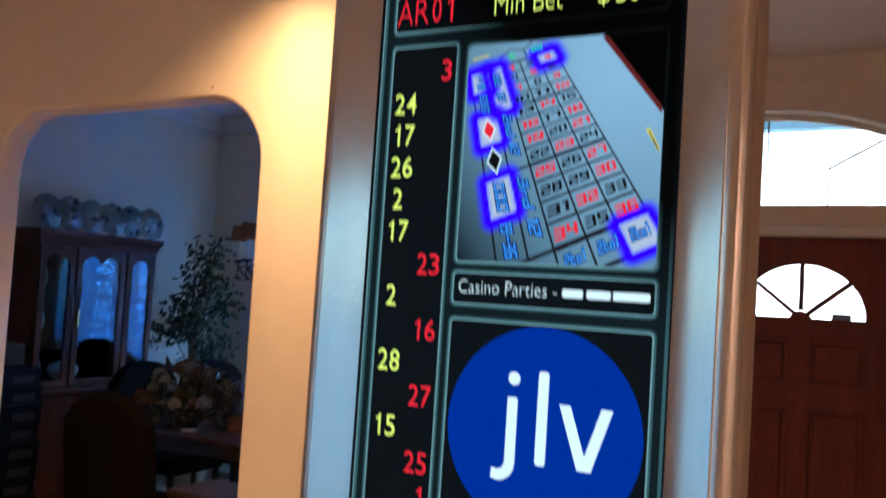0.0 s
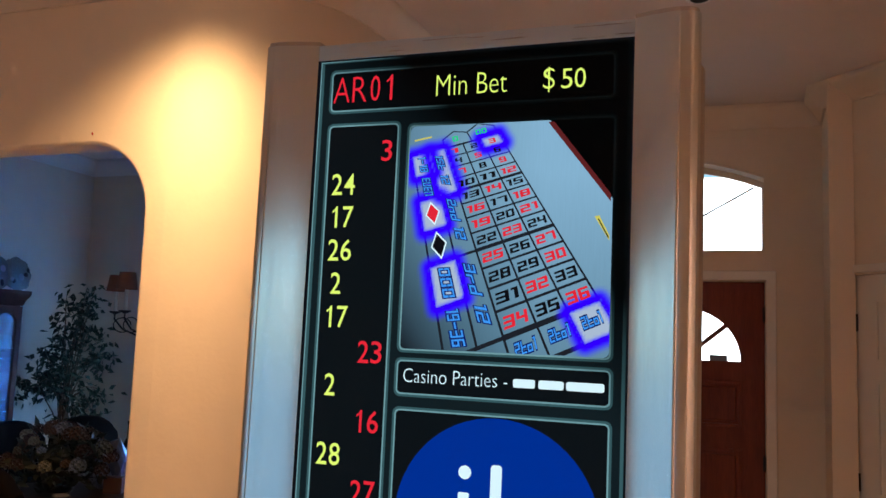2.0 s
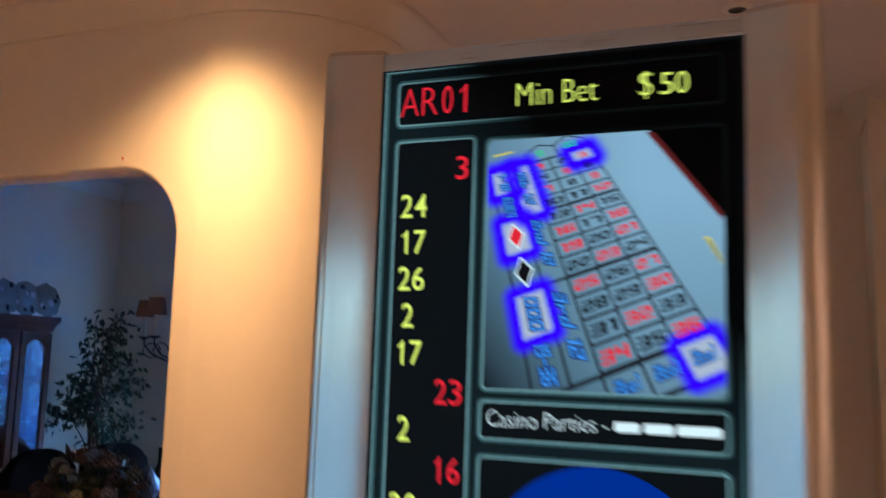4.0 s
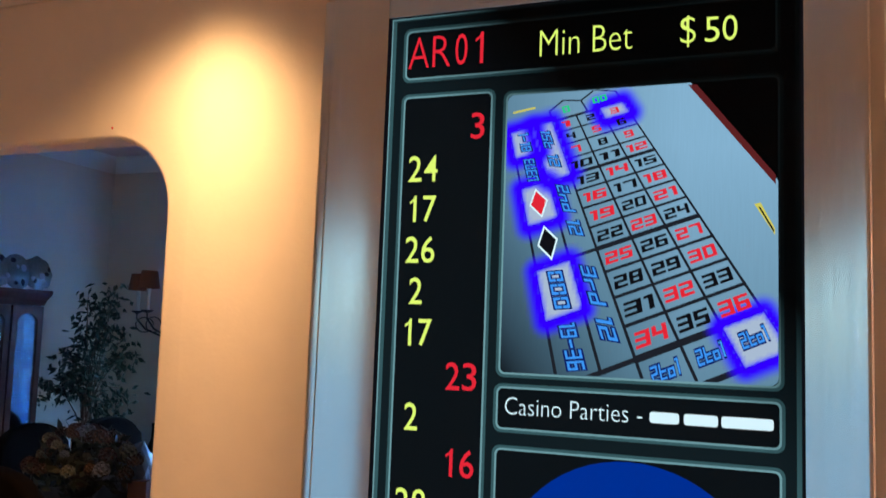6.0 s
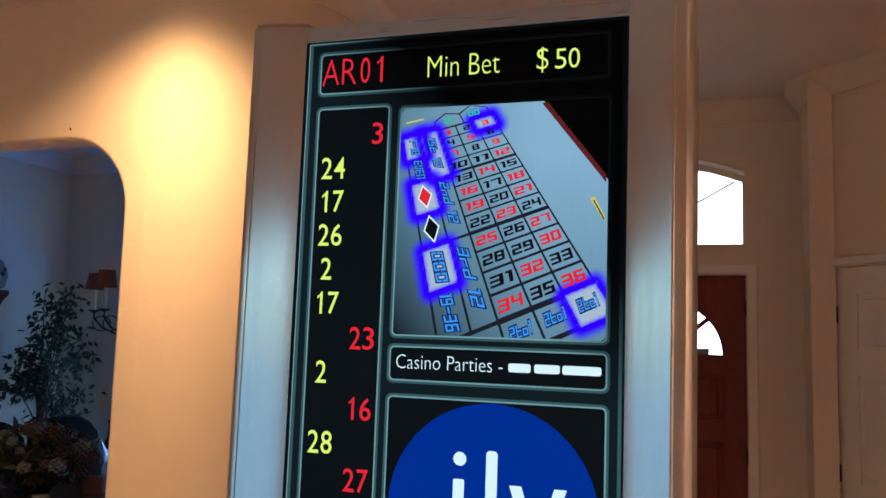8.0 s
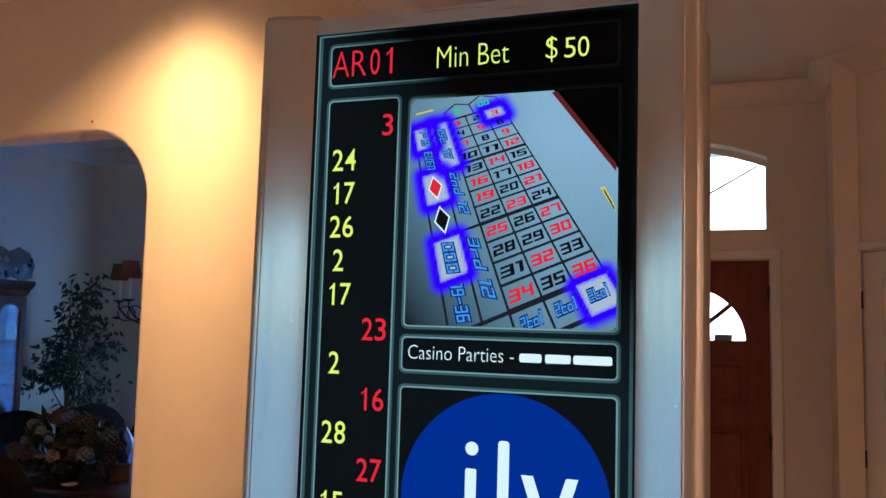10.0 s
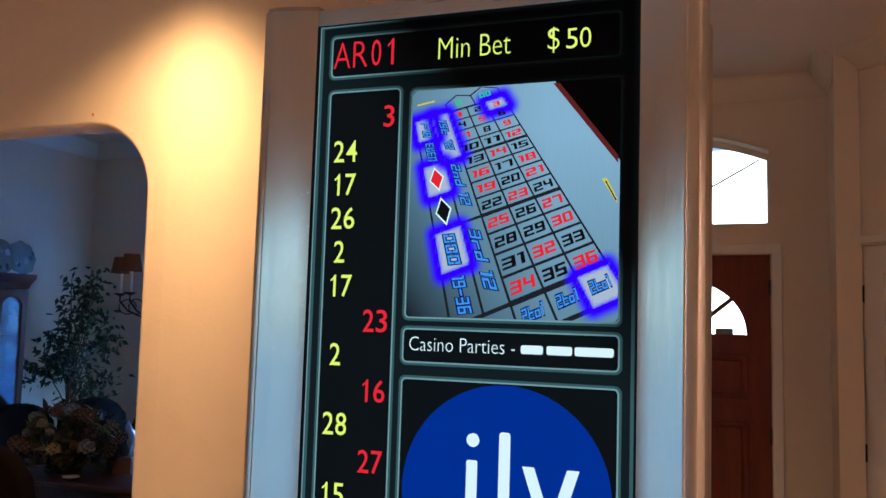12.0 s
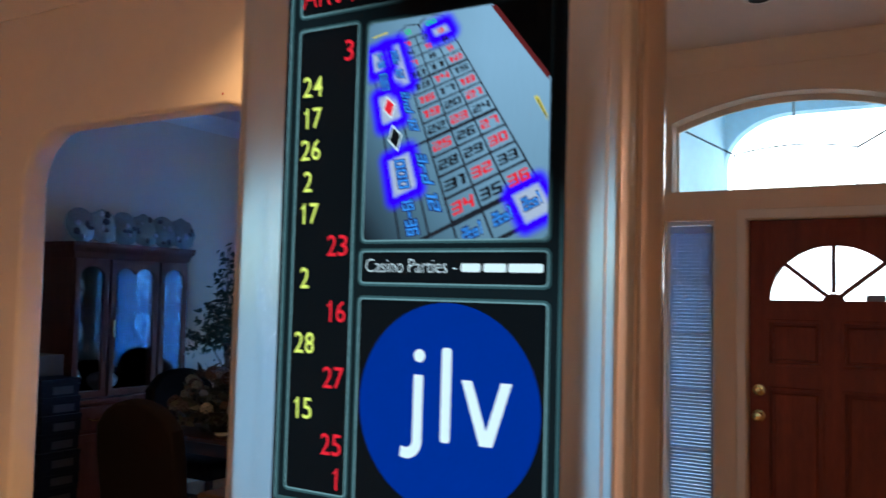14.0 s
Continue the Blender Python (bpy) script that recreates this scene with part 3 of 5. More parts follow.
def extruded(prof, z0, z1):
    own = bmesh.new()
    lo = [own.verts.new((x, y, z0)) for x, y in prof]
    hi = [own.verts.new((x, y, z1)) for x, y in prof]
    own.faces.new(lo), own.faces.new(hi)
    for k in range(len(prof)):
        j = (k + 1) % len(prof)
        own.faces.new((lo[k], lo[j], hi[j], hi[k]))
    return S(own)


for x_in, x_out, bead in ((SL, FL, 0.005), (SR, FR, 0.0115)):
    part("side_rail", extruded(rail_profile(x_in, x_out, bead), FB, FT), ALU, sign, "brushed aluminium side rail with a flared face", True)
    cap = [(x + (0.0015 if x_out < x_in else -0.0015) * (abs(x - x_in) > 0.02), y + 0.0012) for x, y in rail_profile(x_in, x_out, bead)]
    part("end_cap", extruded(cap, FT + 0.0004, FT + 0.0042), SHELL, sign, "thin metal end cap", True)
part("top_rail", S(box(SL + 0.0002, SR - 0.0002, 0.001, 0.024, ST, FT, 0.0004)), ALU_TOP, sign)
part("bottom_rail", S(box(SL + 0.001, SR - 0.001, 0.001, 0.024, FB, SB, 0.001)), ALU_TOP, sign)
# rear housing: a shallow collar, then a half-round rib down each side
part("collar", S(box(FL + 0.0035, FR - 0.0035, 0.0285, 0.041, FB + 0.015, FT - 0.024, 0.0015)), SHELL, sign, "collar behind the rails, warm reflection put into its colour", True)
prof = [(FR - 0.0205 + 0.0185 * math.cos(radians(a)), 0.088 + 0.036 * math.sin(radians(a))) for a in range(-90, 91, 9)]
prof = prof + [(FL + FR - x, y) for x, y in reversed(prof)]
part("housing", extruded(prof, FB + 0.02, FT - 0.022), SHELL, sign, "rear housing, warm reflection put into its colour", True)
part("gasket", S(box(FL + 0.012, FR - 0.012, 0.022, 0.056, FB + 0.01, FT - 0.03)), BLACK, sign)
part("post", S(lathe([(0.022, -0.03), (0.022, FB + 0.06)], 20, (SX, 0.06, 0))), STEEL, sign, "grey steel post", True)
part("base_plate", S(box(SX - 0.24, SX + 0.24, -0.14, 0.26, -0.0375, -0.0175, 0.004)), STEEL, sign, "grey steel base plate")

for x, z, w in ((0.3085, 1.838, 0.0016), (0.299, 1.72, 0.0010), (0.303, 1.705, 0.0008), (0.295, 1.688, 0.0009)):
    part("scuff", S(plate([[(x, z), (x + 2 * w, z - w * 0.8), (x + 2.4 * w, z - w * 0.3), (x + 0.5 * w, z + w * 0.7)]], -0.0003, 0.0002)), TRIM, sign, "small pale scuff")

# screen and what it shows
INK = glow("screen_ink", (0.004, 0.004, 0.006), 1)
NAVY = glow("screen_black", (0.0052, 0.0110, 0.0135), 1)
PANEL = glow("screen_panel_black", (0.0028, 0.0044, 0.0058), 1)
RIM_HI = glow("screen_rim_light", (0.18, 0.34, 0.36), 1)
RIM_LO = glow("screen_rim_dark", (0.040, 0.098, 0.106), 1)


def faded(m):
    """Viewing-angle dimming put into the screen's borders and blacks, towards the upper right corner."""
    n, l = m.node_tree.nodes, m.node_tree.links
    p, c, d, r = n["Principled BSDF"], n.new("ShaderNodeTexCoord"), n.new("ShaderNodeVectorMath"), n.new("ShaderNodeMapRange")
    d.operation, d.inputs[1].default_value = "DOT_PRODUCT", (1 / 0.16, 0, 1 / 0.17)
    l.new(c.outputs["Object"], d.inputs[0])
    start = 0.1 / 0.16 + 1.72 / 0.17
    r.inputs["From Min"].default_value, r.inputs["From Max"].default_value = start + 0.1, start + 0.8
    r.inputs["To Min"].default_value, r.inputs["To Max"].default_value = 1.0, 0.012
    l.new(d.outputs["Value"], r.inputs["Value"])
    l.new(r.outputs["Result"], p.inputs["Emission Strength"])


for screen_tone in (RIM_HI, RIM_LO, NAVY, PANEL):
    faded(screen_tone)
YELLOW = glow("screen_yellow", (0.80, 0.95, 0.16), 1)
RED = glow("screen_red", (0.78, 0.018, 0.035), 1)
WHITE = glow("screen_white", (0.76, 0.94, 0.98), 1)
BLUE = glow("screen_blue", (0.0003, 0.026, 0.285), 1)
GREEN = glow("screen_green", (0.03, 0.62, 0.22), 1)
SKYBLUE = glow("screen_light_blue", (0.06, 0.30, 0.85), 1)
DEEPBLUE = glow("screen_deep_blue", (0.003, 0.012, 0.12), 1)
LINE = glow("screen_grid_line", (0.012, 0.014, 0.02), 1)
GOLD = glow("screen_gold", (0.65, 0.58, 0.10), 1)
RAIL = glow("screen_red_rail", (0.11, 0.014, 0.015), 1)
CELL = glow("screen_lit_cell", (0.42, 0.50, 0.62), 1)

screen = part("screen", S(box(SL, SR, 0.002, 0.02, SB, ST)), NAVY, sign, "lit black display screen")


def layer(name, loops, mat, y, parent=None, label=""):
    """A flat picture element on the screen, y metres behind the frame's face."""
    return part(name, S(plate(loops, y, y)), mat, parent or screen, label)


def rim(x0, x1, z0, z1, w=0.0035, name="panel_border"):
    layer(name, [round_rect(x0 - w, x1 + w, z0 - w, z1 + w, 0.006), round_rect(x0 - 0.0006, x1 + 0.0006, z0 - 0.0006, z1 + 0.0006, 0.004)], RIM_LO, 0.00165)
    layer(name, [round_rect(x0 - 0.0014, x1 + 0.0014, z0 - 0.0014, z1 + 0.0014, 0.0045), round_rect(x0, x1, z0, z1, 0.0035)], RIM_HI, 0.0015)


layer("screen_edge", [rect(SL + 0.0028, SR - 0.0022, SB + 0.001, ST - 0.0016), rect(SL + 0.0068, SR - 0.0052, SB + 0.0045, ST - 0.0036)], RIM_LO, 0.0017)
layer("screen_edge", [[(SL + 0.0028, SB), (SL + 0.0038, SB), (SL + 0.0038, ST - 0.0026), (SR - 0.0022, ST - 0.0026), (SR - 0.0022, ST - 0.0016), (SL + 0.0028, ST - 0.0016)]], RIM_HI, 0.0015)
layer("screen_gap", [rect(SL, SR, SB, ST), rect(SL + 0.0027, SR - 0.0018, SB + 0.001, ST - 0.0015)], INK, 0.0013, None, "black gap round the glass")
BOXES = {"header": (-0.0155, 0.257, 1.8505, 1.8875), "list": (-0.0155, 0.0555, 1.384, 1.834), "picture": (0.069, 0.2585, 1.6245, 1.831), "ticker": (0.068, 0.259, 1.585, 1.613), "logo": (0.068, 0.259, 1.378, 1.569)}
for key, b in BOXES.items():
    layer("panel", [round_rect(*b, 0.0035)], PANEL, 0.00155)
    rim(*b)


def letters(text, width, height, bold=0.0):
    """The outline of text, scaled to width x height with its lower left corner at the origin, in the xz plane."""
    cu = bpy.data.curves.new("text", "FONT")
    cu.body, cu.resolution_u, cu.offset = text, 3, bold
    ob = bpy.data.objects.new("text", cu)
    scene.collection.objects.link(ob)
    me = bpy.data.meshes.new_from_object(ob.evaluated_get(bpy.context.evaluated_depsgraph_get()))
    bpy.data.objects.remove(ob)
    bm = bmesh.new()
    bm.from_mesh(me)
    bpy.data.meshes.remove(me)
    xs, ys = [v.co.x for v in bm.verts], [v.co.y for v in bm.verts]
    x0, y0, x1, y1 = min(xs), min(ys), max(xs), max(ys)
    for v in bm.verts:
        v.co = ((v.co.x - x0) / (x1 - x0) * width, 0, (v.co.y - y0) / (y1 - y0) * height)
    return bm


def digits(text, width, height, bold=0.0):
    """Figures set one by one in equal cells; the figure one has a stem and a flag."""
    own, cell = bmesh.new(), width / len(text)
    for k, ch in enumerate(text):
        if ch == "1":
            s = (0.46 - 2.2 * bold) * cell
            g = plate([[(s, 0), (0.64 * cell, 0), (0.64 * cell, height), (0.52 * cell, height), (0.40 * cell, 0.86 * height), (0.22 * cell, 0.79 * height), (0.22 * cell, (0.68 - bold) * height), (s, (0.80 - 3 * bold) * height)]], 0, 0)
        else:
            g = turned(letters(ch, cell * 0.84, height, bold), Matrix.Translation((cell * 0.05, 0, 0)))
        merge(own, turned(g, Matrix.Translation((k * cell, 0, 0))))
    return own


def write(text, x, z, width, height, mat, right=False, y=0.0012, parent=None, bold=-0.004):
    bm = digits(text, width, height, bold) if text.isdigit() else letters(text, width, height, -0.013)
    turned(bm, Matrix.Translation((x - (width if right else 0), y, z)))
    return part("lettering", S(bm), mat, parent or screen)


for glyph, x, w in (("A", -0.0142, 0.0175), ("R", 0.0062, 0.0150), ("0", 0.0246, 0.0118), ("1", 0.0385, 0.0150)):
    write(glyph, x, 1.8580, w, 0.0250, RED)
write("Min Bet", 0.0926, 1.8590, 0.0685, 0.0200, YELLOW)
write("$", 0.1945, 1.8565, 0.0105, 0.0230, YELLOW)
write("50", 0.2105, 1.8590, 0.0235, 0.0180, YELLOW)
RESULTS = (("3", 1), ("24", 0), ("17", 0), ("26", 0), ("2", 0), ("17", 0), ("23", 1), ("2", 0), ("16", 1), ("28", 0), ("27", 1), ("15", 0), ("25", 1), ("1", 1))
for k, (num, red) in enumerate(RESULTS):
    z = 1.799 - 0.0316 * k
    w = 0.0265 if len(num) == 2 else 0.0130
    if red:
        write(num, 0.0525, z, w, 0.0205, RED, True, bold=0.006)
    else:
        write(num, -0.011 if len(num) == 2 else -0.0065, z, w, 0.0205, YELLOW, bold=0.006)

# ticker line
write("Casino Parties -", 0.0735, 1.5945, 0.098, 0.0125, WHITE)
for x0, x1 in ((0.1765, 0.196), (0.199, 0.221), (0.223, 0.2555)):
    layer("web_address_bar", [round_rect(x0, x1, 1.5955, 1.6030, 0.002)], WHITE, 0.0012)

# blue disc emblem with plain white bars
CX, CZ, CR = 0.1635, 1.4755, 0.0925
layer("emblem_disc", [arc(CX, CZ, CR, CR, 0, 354, 59)], BLUE, 0.0014, None, "round blue emblem")
for loop in ([arc(0.134, 1.520, 0.006, 0.006, 0, 330, 11)],
             [[(0.1385, 1.502), (0.1375, 1.503), (0.1295, 1.503), (0.1285, 1.502)] + arc(0.1215, 1.4445, 0.007, 0.007, 0, -90, 6)
              + [(0.1165, 1.4385), (0.1155, 1.429)] + arc(0.1215, 1.4445, 0.017, 0.017, -90, 0, 8)],
             [round_rect(0.1575, 0.1675, 1.4455, 1.5285, 0.003)],
             [[(0.178, 1.5015), (0.1885, 1.5015), (0.2075, 1.4465), (0.197, 1.4465)]],
             [[(0.2165, 1.5015), (0.227, 1.5015), (0.2095, 1.4465), (0.199, 1.4465)]]):
    layer("emblem_bar", [[(x + 0.002, z) for x, z in loop[0]]], WHITE, 0.0011, None, "plain white bar")

# betting layout picture
CLOTH = bpy.data.materials.new("screen_cloth")
CLOTH.use_nodes = True
cn, cl = CLOTH.node_tree.nodes, CLOTH.node_tree.links
cp = cn["Principled BSDF"]
cp.inputs["Base Color"].default_value, cp.inputs["Roughness"].default_value = (0.002, 0.002, 0.002, 1), 0.4
cp.inputs["Specular IOR Level"].default_value = 0.06
co, sep = cn.new("ShaderNodeTexCoord"), cn.new("ShaderNodeSeparateXYZ")
cl.new(co.outputs["Object"], sep.inputs["Vector"])
mx, mz, ad, ramp = cn.new("ShaderNodeMapRange"), cn.new("ShaderNodeMapRange"), cn.new("ShaderNodeMath"), cn.new("ShaderNodeValToRGB")
mx.inputs["From Min"].default_value, mx.inputs["From Max"].default_value = 0.069, 0.20
mx.inputs["To Max"].default_value = 0.52
mz.inputs["From Min"].default_value, mz.inputs["From Max"].default_value = 1.625, 1.79
mz.inputs["To Max"].default_value = 0.5
ad.operation = "ADD"
cl.new(sep.outputs["X"], mx.inputs["Value"])
cl.new(sep.outputs["Z"], mz.inputs["Value"])
cl.new(mx.outputs["Result"], ad.inputs[0])
cl.new(mz.outputs["Result"], ad.inputs[1])
ramp.color_ramp.elements[0].color, ramp.color_ramp.elements[1].color = (0.006, 0.008, 0.011, 1), (0.255, 0.445, 0.60, 1)
mide = ramp.color_ramp.elements.new(0.42)
mide.color = (0.105, 0.208, 0.285, 1)
cl.new(ad.outputs[0], ramp.inputs["Fac"])
st, sm, sr, mxc = cn.new("ShaderNodeTexNoise"), cn.new("ShaderNodeMapping"), cn.new("ShaderNodeMapRange"), cn.new("ShaderNodeVectorMath")
sm.inputs["Scale"].default_value = (900, 1, 40)
sm.inputs["Rotation"].default_value = (0, radians(12), 0)
sr.inputs["To Min"].default_value, sr.inputs["To Max"].default_value = 0.94, 1.06
cl.new(co.outputs["Object"], sm.inputs["Vector"])
cl.new(sm.outputs["Vector"], st.inputs["Vector"])
st.inputs["Scale"].default_value = 1.0
cl.new(st.outputs["Fac"], sr.inputs["Value"])
mxc.operation = "SCALE"
cl.new(ramp.outputs["Color"], mxc.inputs[0])
cl.new(sr.outputs["Result"], mxc.inputs["Scale"])
cl.new(mxc.outputs[0], cp.inputs["Emission Color"])
cp.inputs["Emission Strength"].default_value = 1

PXL, PXR, PZB, PZT = BOXES["picture"]
picture = layer("betting_layout_picture", [arc(PXL + 0.005, PZB + 0.005, 0.005, 0.005, 180, 270, 4) + arc(PXR - 0.005, PZB + 0.005, 0.005, 0.005, 270, 360, 4) + [(PXR, 1.760), (0.202, PZT)] + arc(PXL + 0.005, PZT - 0.005, 0.005, 0.005, 90, 180, 4)], CLOTH, 0.0014, None, "grey-blue betting layout picture")
layer("table_rail", [[(0.2002, PZT - 0.0015), (0.2058, PZT - 0.0015), (PXR - 0.0015, 1.7640), (PXR - 0.0015, 1.7575)]], RAIL, 0.0013, picture)

# perspective of the layout: columns u 0..3, rows v 0..12
CORNERS = (((0, 0), (0.1034, 1.8090)), ((3, 0), (0.155, 1.8205)), ((3, 12), (0.2494, 1.6726)), ((0, 12), (0.1664, 1.6377)))
A, B = [], []
for (u, v), (x, z) in CORNERS:
    A += [[u, v, 1, 0, 0, 0, -x * u, -x * v], [0, 0, 0, u, v, 1, -z * u, -z * v]]
    B += [x, z]
HM = np.append(np.linalg.solve(np.array(A, float), np.array(B, float)), 1).reshape(3, 3)


def at_layout(u, v):
    q = HM @ np.array((u, v + 0.28 * math.sin(math.pi * min(max(v, 0), 12) / 12), 1.0))
    return float(q[0] / q[2]), float(q[1] / q[2])


def clip_poly(poly):
    """Cut a convex polygon to the picture's rectangle."""
    for axis, lim, sign_ in ((0, PXL + 0.0005, 1), (0, PXR - 0.0005, -1), (1, PZB + 0.0005, 1), (1, PZT - 0.0005, -1)):
        out = []
        for a, b in zip(poly, poly[1:] + poly[:1]):
            ia, ib = (a[axis] - lim) * sign_ >= 0, (b[axis] - lim) * sign_ >= 0
            if ia:
                out.append(a)
            if ia != ib:
                f = (lim - a[axis]) / (b[axis] - a[axis])
                out.append((a[0] + f * (b[0] - a[0]), a[1] + f * (b[1] - a[1])))
        poly = out
        if not poly:
            return []
    return poly


def grid_line(u0, v0, u1, v1, w=0.035):
    d = Vector((u1 - u0, (v1 - v0) * 0.5))
    n = Vector((-d.y, d.x)).normalized() * w
    q = clip_poly([at_layout(u0 + n.x, v0 + n.y * 2), at_layout(u0 - n.x, v0 - n.y * 2), at_layout(u1 - n.x, v1 - n.y * 2), at_layout(u1 + n.x, v1 + n.y * 2)])
    if len(q) > 2:
        layer("grid_line", [q], LINE, 0.00125, picture)


U1, U2 = -0.77, -1.68
for u in (0, 1, 2, 3):
    grid_line(u, 0, u, 13.1)
for v in range(13):
    grid_line(0, v, 3, v, 0.05 if v % 4 == 0 else 0.028)
grid_line(U1, 0, U1, 12), grid_line(U2, 0, U2, 12)
for v in (0, 4, 8, 12):
    grid_line(U2 if v in (0, 12) else U1, v, 0, v)
for v in (2, 4, 6.05, 8.1, 10):
    grid_line(U2, v, U1, v)
grid_line(0, 13.1, 3, 13.1)
for a, b, c, d in ((0, 0, 0.05, -1.0), (0.05, -1.0, 0.75, -1.7), (0.75, -1.7, 1.45, -1.2), (1.5, 0, 1.45, -1.2), (1.45, -1.2, 2.2, -1.9), (2.2, -1.9, 3, -1.2), (3, -1.2, 3, 0)):
    grid_line(a, b, c, d)


STROKES = {"a": ((0, 0.80), (1, 1)), "b": ((0.70, 0.5), (1, 1)), "c": ((0.70, 0), (1, 0.5)), "d": ((0, 0), (1, 0.20)), "e": ((0, 0), (0.30, 0.5)), "f": ((0, 0.5), (0.30, 1)), "g": ((0, 0.40), (1, 0.60)), "h": ((0.38, 0), (0.68, 1)), "i": ((0.14, 0.80), (0.38, 1))}
SHAPES = {"0": "abcdef", "1": "hi", "2": "abged", "3": "abgcd", "4": "fgbc", "5": "afgcd", "6": "afgedc", "7": "abc", "8": "abcdefg", "9": "abcdfg", "O": "abcdef", "D": "abcdef", "E": "adefg", "V": "bcdef", "N": "abcef",
          "s": "afgcd", "t": "fegd", "n": "egc", "d": "bcdeg", "r": "eg", "o": "cdeg", "-": "g", " ": ""}


def block_letters(text, grow=0.0):
    """Square-cut lettering in a unit box, as the table's printed figures are."""
    own, widths = bmesh.new(), [0.55 if ch in " 1" else 1.0 for ch in text]
    unit, x = 1 / (sum(widths) + 0.16 * (len(text) - 1)), 0.0
    for ch, wide in zip(text, widths):
        for k in SHAPES[ch]:
            (u0, v0), (u1, v1) = STROKES[k]
            if ch == "1":
                u0, u1 = (u0 - 0.14) * 1.8, (u1 - 0.14) * 1.8
            q = [((x + u * wide) * unit, v) for u, v in ((u0 - grow, v0 - grow), (u1 + grow, v0 - grow), (u1 + grow, v1 + grow), (u0 - grow, v1 + grow))]
            own.faces.new([own.verts.new((a + 0.10 * (b - 0.5), 0, b)) for a, b in q])
        x += wide + 0.16
    return own


def on_layout(text, u, v, du, dv, mat, turn=False, y=0.00085, bold=0.0):
    """Lettering laid on the cloth, centred at (u, v), du by dv cells; turn: reading down the table."""
    if turn:
        bm = block_letters(text, bold)
        for w in bm.verts:
            w.co = (u + du / 2 - (1 - w.co.z) * du * 1.0, 0, v - dv / 2 + w.co.x * dv)
    else:
        bm = block_letters(text, bold)
        for w in bm.verts:
            w.co = (u - du / 2 + w.co.x * du, 0, v + dv / 2 - w.co.z * dv)
    for w in bm.verts:
        x, z = at_layout(w.co.x, w.co.z)
        w.co = (min(max(x, PXL), PXR), y, min(max(z, PZB), PZT))
    return part("layout_lettering", S(bm), mat, picture)


def outlined(text, u, v, du, dv, turn=False):
    """Light blue words with a deep blue edge."""
    on_layout(text, u, v, du, dv, DEEPBLUE, turn, 0.00095, 0.075)
    on_layout(text, u, v, du, dv, SKYBLUE, turn, 0.00085, -0.03)


REDS = (1, 3, 5, 7, 9, 12, 14, 16, 18, 19, 21, 23, 25, 27, 30, 32, 34, 36)
for num in range(1, 37):
    u, v = (num - 1) % 3 + 0.5, (num - 1) // 3 + 0.52
    on_layout(str(num), u, v, 0.34 if num < 10 else 0.74, 0.47, RED if num in REDS else INK)
on_layout("0", 0.72, -0.75, 0.3, 0.6, GREEN)
on_layout("00", 2.2, -0.85, 0.62, 0.6, GREEN)
for k in range(3):
    outlined("2to1", k + 0.5, 12.5, 0.62, 0.42)
for v, t in ((1.9, "1st 12"), (5.8, "2nd 12"), (9.9, "3rd 12")):
    outlined(t, U1 / 2, v, 0.36, 2.7, True)
for v, t in ((1.0, "1-18"), (3.0, "EVEN"), (9.05, "ODD"), (11.0, "19-36")):
    outlined(t, (U1 + U2) / 2, v, 0.38, 1.45, True)
for v, mat in ((5.02, RED), (7.05, INK)):
    for grow, m2, y in ((1.25, WHITE, 0.00095), (1.0, mat, 0.00085)):
        c = (U1 + U2) / 2
        layer("diamond", [[at_layout(c - 0.24 * grow, v), at_layout(c, v + 0.66 * grow), at_layout(c + 0.24 * grow, v), at_layout(c, v - 0.66 * grow)]], m2, y, picture)
for pts in (((0.0735, 1.8165), (0.0905, 1.8195), (0.0905, 1.8210), (0.0735, 1.8180)), ((0.2435, 1.7445), (0.2475, 1.7455), (0.2565, 1.728), (0.2565, 1.7235))):
    layer("chip_marker", [list(pts)], GOLD, 0.0012, picture)
layer("chip_marker", [[(0.2462, 1.7425), (0.2472, 1.7428), (0.2562, 1.7265), (0.2555, 1.7255)]], INK, 0.0011, picture)

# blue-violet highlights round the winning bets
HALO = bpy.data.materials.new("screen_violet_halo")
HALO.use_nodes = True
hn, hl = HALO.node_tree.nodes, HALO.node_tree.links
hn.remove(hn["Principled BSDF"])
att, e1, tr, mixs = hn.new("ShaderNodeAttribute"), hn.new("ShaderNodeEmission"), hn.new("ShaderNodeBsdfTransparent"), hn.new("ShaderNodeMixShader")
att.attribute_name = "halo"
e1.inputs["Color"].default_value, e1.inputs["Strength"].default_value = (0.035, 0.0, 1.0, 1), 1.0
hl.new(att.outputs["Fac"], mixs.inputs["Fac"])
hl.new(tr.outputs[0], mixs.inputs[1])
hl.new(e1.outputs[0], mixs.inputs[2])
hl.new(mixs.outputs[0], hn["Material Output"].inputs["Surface"])


